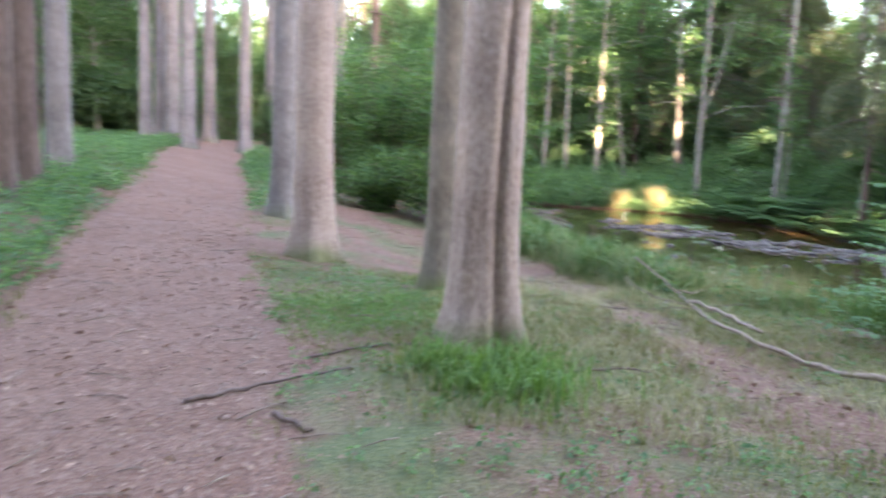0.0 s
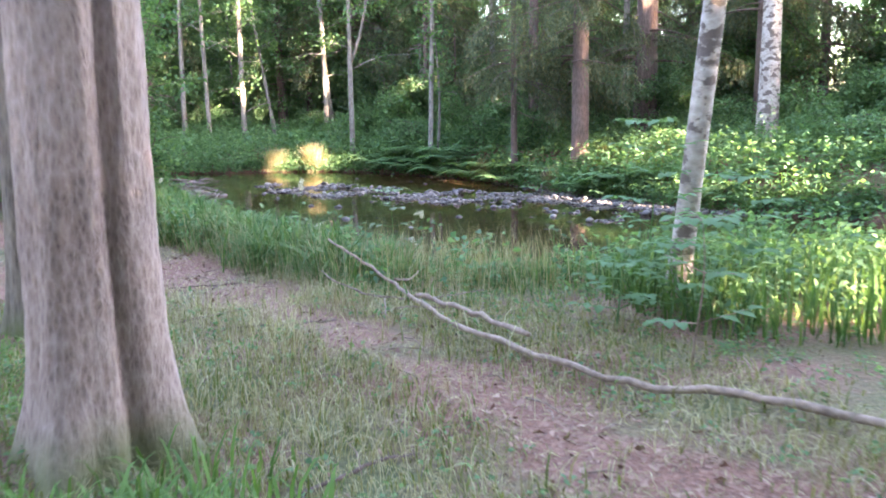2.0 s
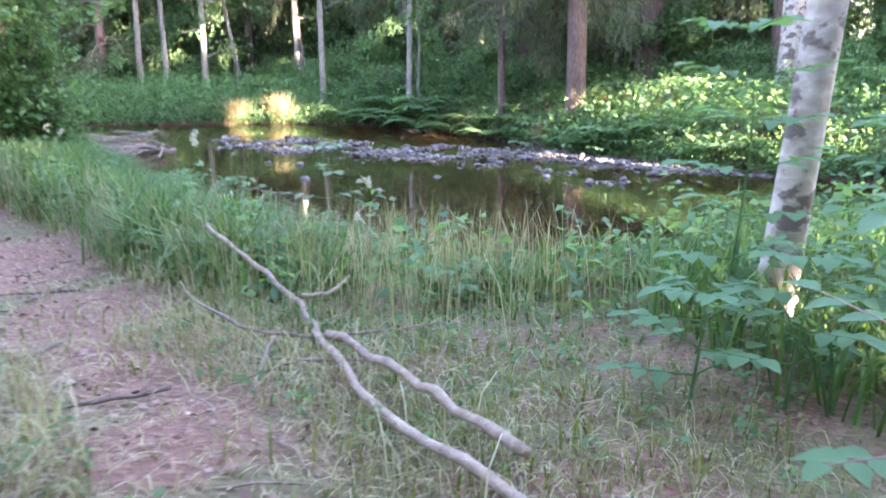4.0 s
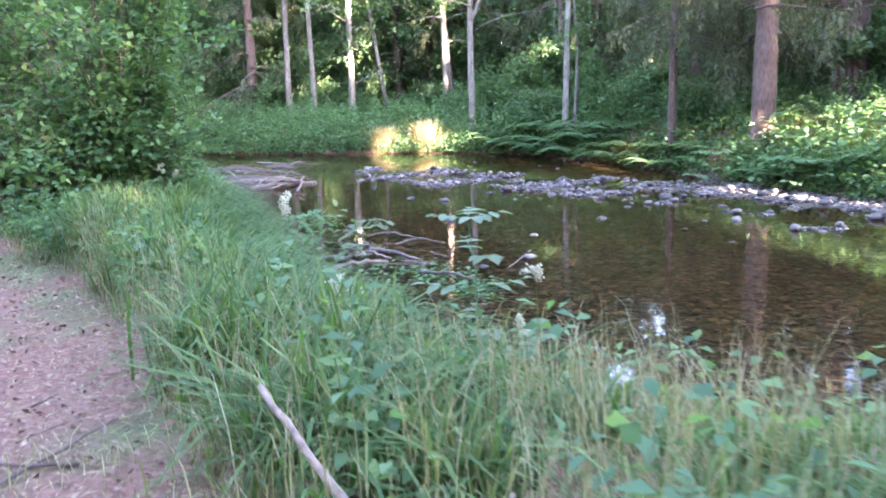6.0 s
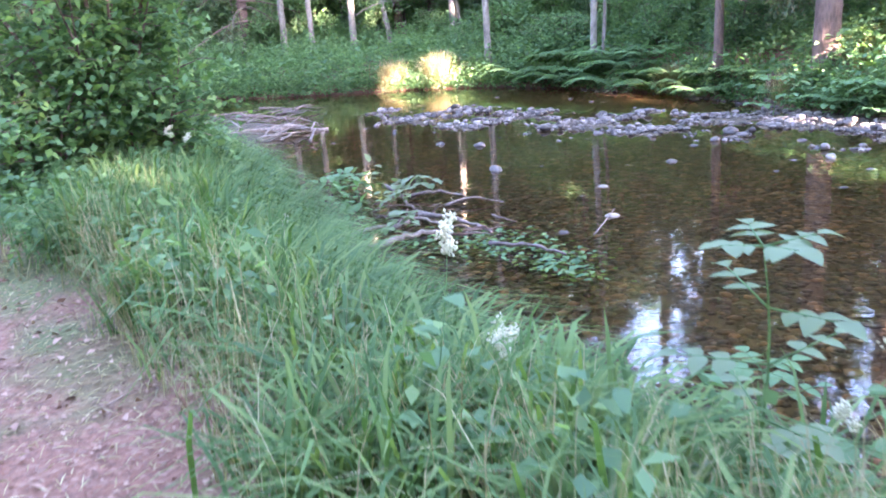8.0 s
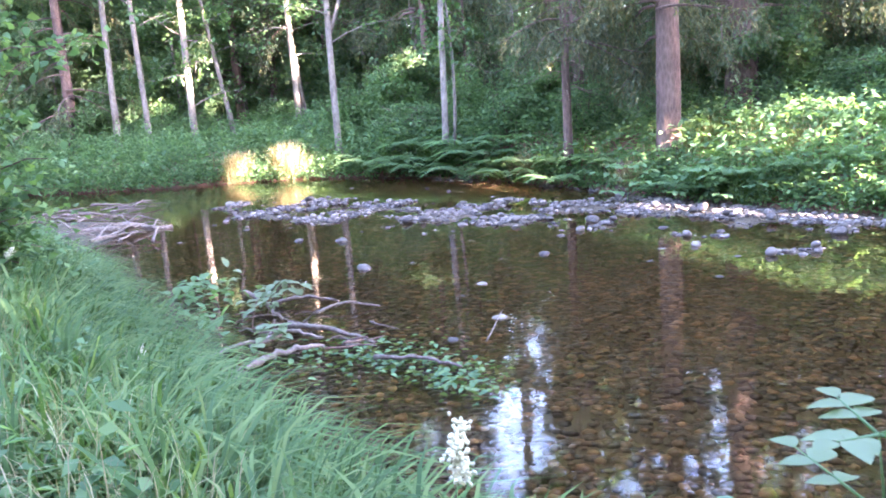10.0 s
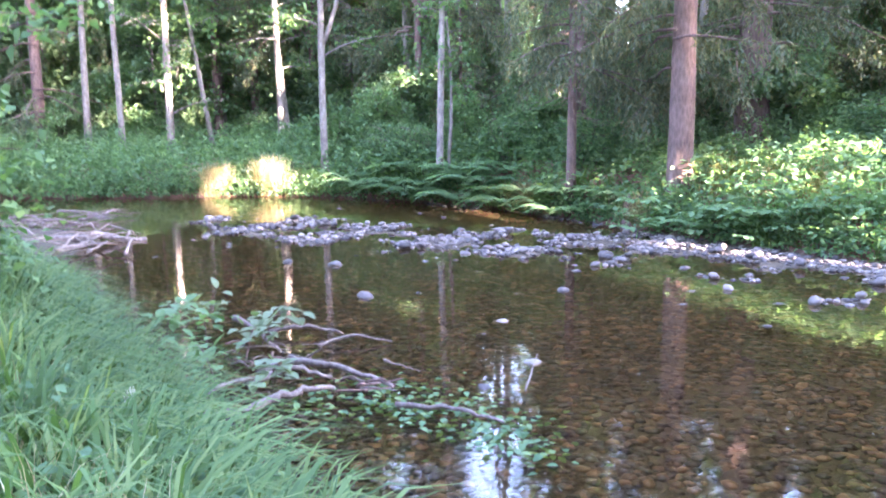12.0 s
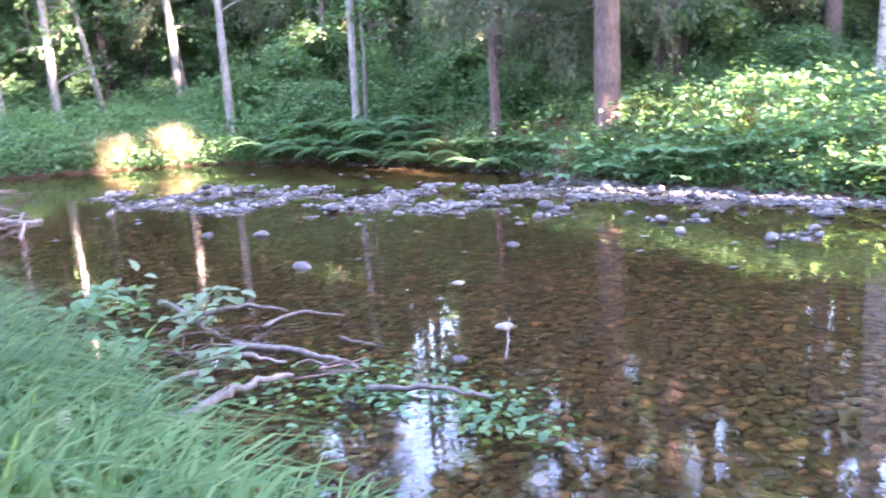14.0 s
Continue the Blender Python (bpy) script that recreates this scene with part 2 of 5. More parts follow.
def land(x, y):
    """Ground height, and whether the place is stream, near side and far side."""
    x, y = np.asarray(x, float), np.asarray(y, float)
    dn, df = line_distance(x, y, NEAR_EDGE), line_distance(x, y, FAR_EDGE)
    wet = inside(x, y, RING)
    w = water_level(y)
    rise = np.interp(-x, [0, 2, 4, 6.5, 9, 12, 20, 60], [-0.12, -0.05, 0.15, 0.62, 1.08, 1.32, 1.5, 1.9])
    rise = -0.12 + (rise + 0.12) * sstep(3, 13, y)
    low = -0.12 - 0.12 * sstep(2.6, 4.4, x) - 0.34 * sstep(11, 16, y) * (1 - 0.35 * sstep(2.6, 4.4, x))
    near = low + (rise - low) * sstep(1.0, -2.5, x) + 0.03 * wobble(x, y)
    near = w + (near - w) * np.clip(sstep(-0.5, 1.7, dn) * 1.18 - 0.18, 0.02, 1)
    far = w + np.interp(df, [0, 0.2, 0.7, 1.6, 3.0, 6.0, 14, 60], [0.02, 0.22, 0.62, 1.02, 1.25, 1.6, 2.4, 6.0]) * (1 - 0.3 * sstep(35, 40, y)) + 0.06 * wobble(x, y) * np.clip(df, 0, 1)
    deep = np.minimum(dn, df)
    bed = w - 0.10 - 0.16 * sstep(0, 2.5, deep) + 0.025 * wobble(x, y)
    # gravel bars along the far shore and in midstream, and the driftwood bar
    bar = 0.10 * np.exp(-(df / 0.7) ** 2) * sstep(38.5, 35, y) * sstep(19, 23, y)
    bar += (0.25 - 0.07 * sstep(28.5, 25.5, y)) * np.clip(1.65 - line_distance(x, y, GRAVEL_BAR) / 1.65, 0, 1) * (1 + 0.5 * wobble(x * 1.5, y * 1.5))
    bar += 0.22 * np.exp(-((x - 8.4) / 0.9) ** 2 - ((y - 26.6) / 0.45) ** 2)
    bar += 0.16 * np.exp(-((x - 12.2) / 1.0) ** 2 - ((y - 22.9) / 0.4) ** 2)
    bar += 0.40 * np.exp(-((x - 2.1) / 1.6) ** 2 - ((y - 33.6) / 2.2) ** 2)
    bed = np.minimum(bed + bar, w + 0.01 + 0.14 * np.exp(-((x - 2.1) / 1.5) ** 2 - ((y - 33.6) / 2.0) ** 2))
    z = np.where(wet, bed, np.where(dn < df, near, far))
    return z, wet, dn, df


def height(x, y):
    return float(land(x, y)[0])


def mesh_object(name, verts, faces, mat, smooth=True, parent=None):
    me = bpy.data.meshes.new(name)
    me.from_pydata(verts, [], faces)
    me.materials.append(mat)
    if smooth:
        me.polygons.foreach_set("use_smooth", np.ones(len(me.polygons), bool))
    me.update()
    ob = new(name, me)
    if parent:
        ob.parent = parent
    return ob


def quad_mesh(name, quads, mat):
    """One mesh of loose four-cornered leaves; quads is (n, 4, 3)."""
    q = np.asarray(quads, np.float32)
    n = len(q)
    me = bpy.data.meshes.new(name)
    me.vertices.add(4 * n)
    me.vertices.foreach_set("co", q.ravel())
    me.loops.add(4 * n)
    me.loops.foreach_set("vertex_index", np.arange(4 * n, dtype=np.int32))
    me.polygons.add(n)
    me.polygons.foreach_set("loop_start", np.arange(0, 4 * n, 4, dtype=np.int32))
    me.polygons.foreach_set("loop_total", np.full(n, 4, np.int32))
    me.materials.append(mat)
    me.update(calc_edges=True)
    return me


def build_ground():
    xs = np.concatenate([np.linspace(-400, -45, 12), np.linspace(-40, -9, 32), np.arange(-8, 19, 0.2), np.linspace(19.5, 50, 40), np.linspace(56, 400, 12)])
    ys = np.concatenate([np.linspace(-400, -40, 10), np.linspace(-35, -1, 30), np.arange(0, 47, 0.2), np.linspace(47.5, 90, 50), np.linspace(96, 500, 12)])
    gx, gy = np.meshgrid(xs, ys)
    z, wet, dn, df = land(gx, gy)
    nx, ny = len(xs), len(ys)
    idx = np.arange(nx * ny).reshape(ny, nx)
    faces = np.stack([idx[:-1, :-1], idx[:-1, 1:], idx[1:, 1:], idx[1:, :-1]], -1).reshape(-1, 4)
    ob = mesh_object("ground", np.stack([gx, gy, z], -1).reshape(-1, 3).tolist(), faces.tolist(), GROUND)
    t1, t2 = line_distance(gx, gy, TRAIL), line_distance(gx, gy, SIDE_TRAIL)
    bare = np.maximum(sstep(2.0, 0.8, t1 + 0.2 * wobble(gx * 1.2, gy * 1.2)), 0.75 * sstep(1.3, 0.2, t2 + 0.25 * wobble(gx * 1.3, gy)))
    bare = np.maximum(bare, 0.5)
    bare = np.maximum(bare, 0.55 * sstep(3.5, 1.5, np.hypot(gx + 0.3, gy - 15.5)))
    bare = np.where((df < dn) & ~wet, np.where(gy > 35, 0.25, 0.6), bare)
    bare = np.where((np.minimum(dn, df) < 0.6) & ~wet, 1.0, bare)
    for key, v in (("bare", bare * 0.8 + 0.1), ("bed", wet * 1.0)):
        a = ob.data.attributes.new(key, "FLOAT", "POINT")
        a.data.foreach_set("value", v.astype(np.float32).ravel())
    return tagged(ob, "red-brown forest floor of needle litter, moss and stream bed", "ground", kind="structure")


build_ground()


def build_water():
    xs, ys = np.arange(-16, 40, 0.5), np.arange(-4, 54, 0.5)
    gx, gy = np.meshgrid(xs, ys)
    idx = np.arange(gx.size).reshape(gx.shape)
    cells = np.stack([idx[:-1, :-1], idx[:-1, 1:], idx[1:, 1:], idx[1:, :-1]], -1).reshape(-1, 4)
    cx, cy = gx.ravel()[cells].mean(1), gy.ravel()[cells].mean(1)
    near = np.minimum(line_distance(cx, cy, NEAR_EDGE), line_distance(cx, cy, FAR_EDGE)) < 0.8
    cells = cells[inside(cx, cy, RING) | near]
    used, cells = np.unique(cells, return_inverse=True)
    cells = cells.reshape(-1, 4)
    v = np.stack([gx.ravel(), gy.ravel(), water_level(gy.ravel())], -1)[used]
    ob = mesh_object("water", v.tolist(), cells.tolist(), WATER)
    ob.visible_shadow = False
    return tagged(ob, "shallow clear brown stream reflecting trees and sky", "water", kind="structure")


build_water()

# ---- trees ----


def tube(path, radii, sides=8, flute=0.0, seed=0.0):
    """Vertices and faces of a round limb along a path."""
    path = np.asarray(path, float)
    verts, faces = [], []
    tang = np.gradient(path, axis=0)
    tang /= np.linalg.norm(tang, axis=1)[:, None]
    ref = np.array([1.0, 0.1, 0.05]) if abs(tang[0][2]) > 0.7 else np.array([0.0, 0.0, 1.0])
    for k, (p, r, d) in enumerate(zip(path, radii, tang)):
        u = np.cross(d, ref)
        u /= np.linalg.norm(u)
        w = np.cross(d, u)
        for j in range(sides):
            a = 2 * math.pi * j / sides
            s = r
            if flute:
                s *= 1 + flute * noise.noise((3 * math.cos(a) + seed, 3 * math.sin(a), p[2] * 0.7))
            verts.append(tuple(p + s * (math.cos(a) * u + math.sin(a) * w)))
    for k in range(len(path) - 1):
        for j in range(sides):
            a, b = k * sides + j, k * sides + (j + 1) % sides
            faces.append((a, b, b + sides, a + sides))
    faces.append(tuple(range(sides))[::-1])
    faces.append(tuple(range((len(path) - 1) * sides, len(path) * sides)))
    return verts, faces


def joined(pieces):
    verts, faces = [], []
    for v, f in pieces:
        n = len(verts)
        verts += v
        faces += [tuple(i + n for i in q) for q in f]
    return verts, faces


def unit(v):
    return v / np.maximum(np.linalg.norm(v, axis=-1, keepdims=True), 1e-9)


def leaves(points, along, rng, length, width, fold=0.25, jitter=0.5):
    """Pointed leaves at the points, each growing roughly along its direction."""
    points = np.asarray(points, float)
    n = len(points)
    d = unit(np.asarray(along, float) + jitter * rng.normal(size=(n, 3)))
    s = unit(np.cross(d, rng.normal(size=(n, 3)) * 0.45 + np.array([0, 0, 1.0])))
    up = np.cross(s, d)
    ln = length * rng.uniform(0.65, 1.3, (n, 1))
    wd = width * rng.uniform(0.7, 1.25, (n, 1)) * 0.5
    mid = points + d * ln * 0.45 + up * wd * fold
    tip = points + d * ln - np.array([0, 0, 1.0]) * ln * 0.15
    return np.stack([points, mid + s * wd, tip, mid - s * wd], 1)


def thing(name, x, y, z, label, category, group=""):
    e = new(name)
    e.empty_display_size = 0.2
    e.location = (x, y, z)
    return tagged(e, label, category, group)


def part(name, me_or_geo, mat, parent, label=""):
    if isinstance(me_or_geo, tuple):
        ob = mesh_object(name, *me_or_geo, mat, parent=parent)
    else:
        ob = new(name, me_or_geo)
        ob.parent = parent
    if label:
        tagged(ob, label)
    return ob


def trunk_path(h, lean, rng, steps=14, sway=0.1):
    t = np.linspace(0, 1, steps)
    a, b = rng.uniform(0, 6.28, 2)
    x = lean[0] * h * t + sway * (np.sin(4 * t + a) - math.sin(a))
    y = lean[1] * h * t + sway * (np.sin(3.3 * t + b) - math.sin(b))
    return np.stack([x, y, h * t - 0.25], 1)


def tall_trunk(r, h, seed, lean=(0, 0), groove=0.0):
    """A bare spruce trunk with a root flare; groove: depth of a seam where two stems grew together."""
    sides, rows = 56, 110
    rng = np.random.default_rng(seed)
    verts, faces = [], []
    turn = rng.uniform(0, 6.28)
    zz = np.concatenate([np.linspace(-0.3, 3.2, 80), np.linspace(3.35, h, rows - 80)])
    for z in zz:
        base = r * (1 - 0.75 * max(z, 0) / h)
        for j in range(sides):
            a = 2 * math.pi * j / sides
            c, s = math.cos(a), math.sin(a)
            flare = math.exp(-max(z, 0) / 0.36) * (0.2 + 0.42 * max(0, math.sin(a * 4 + turn)) + 0.15 * noise.noise((c * 2 + seed, s * 2, 0)))
            ridge = 0.06 * noise.noise((c * 9 + seed, s * 9, z * 1.4)) + 0.05 * noise.noise((c * 2.5, s * 2.5 + seed, z * 0.6))
            scale = 0.022 * noise.noise((c * 16, s * 16 + seed, z * 9))
            cut = 0.0
            if groove:
                for ang, deep in ((-1.05, 1.0), (2.1, 0.6)):
                    da = (a - ang + 0.10 * math.sin(z * 1.3) + math.pi) % (2 * math.pi) - math.pi
                    cut += groove * deep * math.exp(-(da / 0.15) ** 2) * (1.0 if z < 2 else math.exp(-(z - 2) / 2.5))
            q = base * (1 + flare + ridge + scale - cut)
            verts.append((q * c + lean[0] * z, q * s + lean[1] * z, z))
    for k in range(len(zz) - 1):
        for j in range(sides):
            p, q = k * sides + j, k * sides + (j + 1) % sides
            faces.append((p, q, q + sides, p + sides))
    return verts, faces


def spruce_boughs(rng, h, low, reach, count, lean=(0, 0), dense=1.0):
    """Drooping boughs between the heights low and h, with hanging branchlets: wood pieces and needle sprays."""
    wood, sprays = [], []
    down = np.array([0, 0, -1.0])
    for i in range(count):
        f = ((i + rng.uniform(0, 1)) / count) ** 1.35
        z = low + (h - low) * f
        ln = reach * (1 - 0.85 * f) * rng.uniform(0.6, 1.15)
        a = rng.uniform(0, 2 * math.pi)
        t = np.linspace(0, 1, 7)
        droop = rng.uniform(0.45, 0.95)
        rise = ln * (0.16 * t - droop * t ** 1.9 + 0.22 * t ** 4)
        bend = 0.12 * ln * np.sin(2.5 * t + a)
        p = np.stack([lean[0] * z + ln * t * math.cos(a) - bend * math.sin(a), lean[1] * z + ln * t * math.sin(a) + bend * math.cos(a), z + rise], 1)
        wood.append(tube(p, 0.010 + 0.03 * (1 - t) * ln / 3, 5))
        m = int(13 * dense * max(ln, 0.7))
        u = rng.uniform(0.12, 1, m) ** 0.75
        at = np.stack([np.interp(u, t, p[:, c]) for c in range(3)], 1)
        out = np.array([math.cos(a), math.sin(a), 0])
        side = np.array([-math.sin(a), math.cos(a), 0])
        long = rng.uniform(0.3, 0.95, m) * (0.5 + 0.25 * min(ln, 3))
        sway = rng.choice([-1, 1], m) * rng.uniform(0.1, 0.55, m)
        way = unit(down + sway[:, None] * side + rng.uniform(0.0, 0.4, m)[:, None] * out)
        k = 15
        g = np.linspace(0.03, 1, k)
        # each branchlet leaves sideways, then hangs
        q = at[:, None] + (g[None, :, None] ** 1.25 * long[:, None, None]) * way[:, None] + (np.sin(g * 1.6)[None, :, None] * 0.22 * long[:, None, None] * sway[:, None, None]) * side
        q = q.reshape(-1, 3) + rng.normal(size=(m * k, 3)) * 0.025
        aim = np.repeat(way, k, 0) + 0.75 * rng.normal(size=(m * k, 3)) * np.array([1, 1, 0.35])
        hang = leaves(q, aim, rng, 0.15, 0.034, 0.1, 0.15)
        n = int(40 * dense * max(ln, 0.6))
        v = rng.uniform(0.2, 1, n)
        q = np.stack([np.interp(v, t, p[:, c]) for c in range(3)], 1)
        sprays.append(np.concatenate([hang, leaves(q, out + side * rng.normal(size=(n, 1)) * 1.2, rng, 0.16, 0.035, 0.1, 0.35)]))
    return wood, sprays


def spruce(x, y, r, h, low, reach, count, seed, label, trunk_mat=None, dense=1.0, group="", lean=(0, 0), groove=0.0, dead=0, keep=None):
    rng = np.random.default_rng(seed)
    e = thing("spruce_tree", x, y, height(x, y), label, "tree", group)
    part("trunk", tall_trunk(r, h, seed, lean, groove), trunk_mat or BARK_SPRUCE, e)
    wood, sprays = spruce_boughs(rng, h, low, reach, count, lean, dense)
    if keep is not None:
        clear = [keep(np.array(w[0]) + np.array(e.location)).all() for w in wood]
        wood, sprays = [w for w, c in zip(wood, clear) if c], [q for q, c in zip(sprays, clear) if c]
    sprays = np.concatenate(sprays)
    if group or low > 9:
        tagged(part("bough_frame", joined(wood), BARK_DARK, e), kind="stuff")
    else:
        for w in wood:
            part("bough", w, BARK_DARK, e)
    if keep is not None:
        sprays = sprays[keep(sprays[:, 0] + np.array(e.location))]
    part("needles", quad_mesh("needles", sprays, LEAF_NEEDLE), LEAF_NEEDLE, e)
    if dead:
        for i in range(dead):
            z = rng.uniform(2.0, low)
            a = rng.uniform(0, 6.28)
            ln = rng.uniform(0.4, 1.3)
            t = np.linspace(0, 1, 5)
            part("dead_twig", tube(np.stack([ln * t * math.cos(a) + lean[0] * z, ln * t * math.sin(a) + lean[1] * z, z - 0.25 * ln * t ** 2 + 0.05 * np.sin(7 * t)], 1), 0.012 * (1.1 - t), 4), WOOD_GREY, e, "bare dead grey twig")
    return e


def crown_points(rng, tips, per, spread):
    pts = np.repeat(np.asarray(tips), per, 0) + rng.normal(size=(len(tips) * per, 3)) * spread
    return pts


def broadleaf(x, y, r, h, low, reach, limbs, per, seed, label, mat, leaf_mat, leaf=0.16, spread=0.32, lean=(0, 0), group="", name="alder_tree", sway=0.1, keep=None, z0=None):
    """A leafy tree: tapered trunk, limbs with twigs, and many small leaves in uneven clumps."""
    rng = np.random.default_rng(seed)
    e = thing(name, x, y, height(x, y) if z0 is None else z0, label, "tree", group)
    p = trunk_path(h, lean, rng, 22, sway)
    u = np.linspace(0, 1, 22)
    rad = r * (1 - 0.85 * u) * (1 + 0.35 * np.exp(-u * h / 0.25))
    part("trunk", tube(p, rad, 14, 0.16, seed), mat, e)
    wood, tips, cuts = [], [], []
    for i in range(limbs):
        cuts.append(len(wood))
        f = low / h + (1 - low / h) * (i + rng.uniform(0, 0.9)) / limbs
        s = np.array([np.interp(f, u, p[:, c]) for c in range(3)])
        a = i * 2.4 + rng.uniform(-0.5, 0.5)
        ln = reach * (1 - 0.55 * (f - low / h) / (1 - low / h)) * rng.uniform(0.55, 1.15)
        t = np.linspace(0, 1, 6)
        lift = rng.uniform(0.15, 0.6)
        q = s + np.stack([ln * t * math.cos(a), ln * t * math.sin(a), ln * (lift * t - 0.25 * t ** 2)], 1) + 0.06 * ln * np.sin(5 * t + i)[:, None] * np.array([-math.sin(a), math.cos(a), 0.4])
        wood.append(tube(q, np.maximum(0.3 * r * (1 - f * 0.6) * (1 - 0.85 * t), 0.006), 6))
        for k in range(5):
            c = rng.uniform(0.35, 1.0)
            o = np.array([np.interp(c, t, q[:, j]) for j in range(3)])
            d = unit(rng.normal(size=3) * np.array([1, 1, 0.45])) * ln * rng.uniform(0.15, 0.4)
            wood.append(tube(np.array([o, o + d * 0.5 + np.array([0, 0, 0.03]), o + d]), [0.012, 0.008, 0.004], 4))
            tips += [o + d * g for g in (0.5, 0.8, 1.05)]
        tips.append(q[-1])
    if group:
        tagged(part("limb_frame", joined(wood), mat, e), kind="stuff")
    else:
        for a, b in zip(cuts, cuts[1:] + [len(wood)]):
            part("limb", joined(wood[a:b]), mat, e)
    pts = crown_points(rng, tips, per, spread * np.array([1, 1, 0.6]))
    if keep is not None:
        pts = pts[keep(pts + np.array(e.location))]
    lv = leaves(pts, rng.normal(size=pts.shape) * np.array([1, 1, 0.3]) - np.array([0, 0, 0.25]), rng, leaf, leaf * 0.62)
    part("crown", quad_mesh("crown", lv, leaf_mat), leaf_mat, e)
    return e


def again(ob, x, y, turn, size=1.0):
    m = pose(x, y, height(x, y), 0, 0, turn) @ Matrix.Scale(size, 4)
    return copy_thing(ob, m)


# ---- unseen forest added behind the walker to shade the scene, with openings for sun ----
# spots to be sunlit; leaves between them and the sun are left out
BEAMS = [((6.75, 40.1, -0.75), 0.3), ((6.75, 40.1, -0.45), 0.3), ((8.15, 39.3, -0.9), 0.32), ((8.15, 39.3, -0.45), 0.34), ((8.15, 39.3, -0.05), 0.3), ((9.2, 38.9, -0.5), 0.2),
         ((6.05, 44.8, 2.4), 0.5), ((6.05, 44.8, 4.6), 0.4), ((10.2, 46.0, 1.2), 0.4), ((10.1, 46.0, 3.0), 0.7), ((10.0, 46.0, 5.0), 0.8)]
LIT = BEAMS + [((16.6, 28.4, 0.3), 0.42), ((13.6, 31.9, -0.9), 0.5), ((14.5, 29.2, -1.0), 0.5), ((17.2, 27.5, 0.9), 0.38), ((16.3, 26.8, -0.3), 0.3), ((13.0, 33.2, -0.7), 0.3),
               ((15.1, 24.8, -1.0), 0.6), ((12.8, 44.4, 5.3), 0.6), ((6.65, 11.6, 2.6), 0.25), ((7.9, 11.6, -0.1), 0.45), ((6.9, 10.7, 0.0), 0.4), ((8.9, 11.3, -0.1), 0.5)]


def open_to_sun(p, spots=None):
    ok = np.ones(len(p), bool)
    s = np.array(SUN)
    for at, r in spots or LIT:
        v = p - np.array(at)
        along = v @ s
        away = np.linalg.norm(v - along[:, None] * s, axis=1)
        ok &= (away > r + 0.12) | (along < 0)
    return ok


def in_sunway(x, y, wide, top):
    """Whether a plant of this width and top height would stand in one of the sun's openings."""
    flat = math.hypot(SUN.x, SUN.y)
    for at, r in LIT:
        vx, vy = x - at[0], y - at[1]
        along = (vx * SUN.x + vy * SUN.y) / flat
        away = abs(vx * SUN.y - vy * SUN.x) / flat
        if along > -wide and away < r + wide and at[2] - r + along * SUN.z / flat < top:
            return True
    return False


# unseen trees, added to hold the low sun off all but the listed spots
def shading_forest():
    rng = np.random.default_rng(5)
    i = 0
    for y0 in (-6, -11, -17, -24):
        for x0 in np.arange(-16, 44, 4.0):
            x, y = x0 + rng.uniform(-1.4, 1.4), y0 + rng.uniform(-1.5, 1.5)
            if abs(x - 0.6) < 1.6 or inside(np.array(x), np.array(y), RING):
                x += 2.6
            i += 1
            for step in (0, 0.7, -0.7, 1.4, -1.4, 2.1, -2.1):
                if not in_sunway(x + step, y, 0.2, 20):
                    x += step
                    break
            broadleaf(x, y, 0.17, rng.uniform(23, 29), 0.5, 3.6, 52, 8, 100 + i, "unseen leafy tree added behind the walker to block the low sun", BARK_ALDER, LEAF_FAR, 0.5, 0.55, group="forest edge trees", name="forest_tree", keep=open_to_sun)


shading_forest()

# ---- trunks of the spruce stand ----
spruce(1.875, 9.66, 0.282, 21, 11, 3.0, 26, 1, "grey-pink spruce with a deep bark seam, grass at its foot", dense=0.5, groove=0.3, lean=(0.018, 0))
spruce(1.27, 12.5, 0.19, 20, 11, 3.0, 24, 2, "spruce with a mossy green flared foot", BARK_MOSSY, dense=0.5, lean=(0.006, 0))
spruce(-0.85, 14.75, 0.29, 22, 11, 3.2, 26, 3, "thick grey-brown spruce beside the path, needles at its foot", dense=0.5)
spruce(-2.45, 18.7, 0.27, 22, 11, 3.2, 26, 4, "tall grey spruce beside the path", BARK_STAND_SHADED, dense=0.5)
spruce(-4.6, 33.0, 0.26, 20, 10, 3.0, 22, 5, "pale grey slender trunk beyond the path", BARK_ALDER, dense=0.5)
spruce(-5.9, 15.0, 0.22, 21, 11, 2.8, 22, 6, "dark brown spruce trunk on the verge", BARK_DARK, dense=0.5)
spruce(-6.3, 16.3, 0.22, 21, 11, 2.8, 22, 7, "brown spruce trunk on the verge", BARK_DARK, dense=0.5)
stand = spruce(-7.3, 19.0, 0.26, 22, 11, 3.0, 22, 8, "tall bare spruce trunk in the stand", BARK_STAND_SHADED, dense=0.5, group="spruce stand")
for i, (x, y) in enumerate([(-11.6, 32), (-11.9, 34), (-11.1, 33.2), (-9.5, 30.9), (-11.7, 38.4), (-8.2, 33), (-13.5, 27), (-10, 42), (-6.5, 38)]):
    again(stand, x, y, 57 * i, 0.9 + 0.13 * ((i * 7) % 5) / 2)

# ---- trees of the far bank ----


def shore_spots(p):
    """Clear of the sunbeams that fall on the far shore and its alders."""
    return open_to_sun(p, BEAMS)



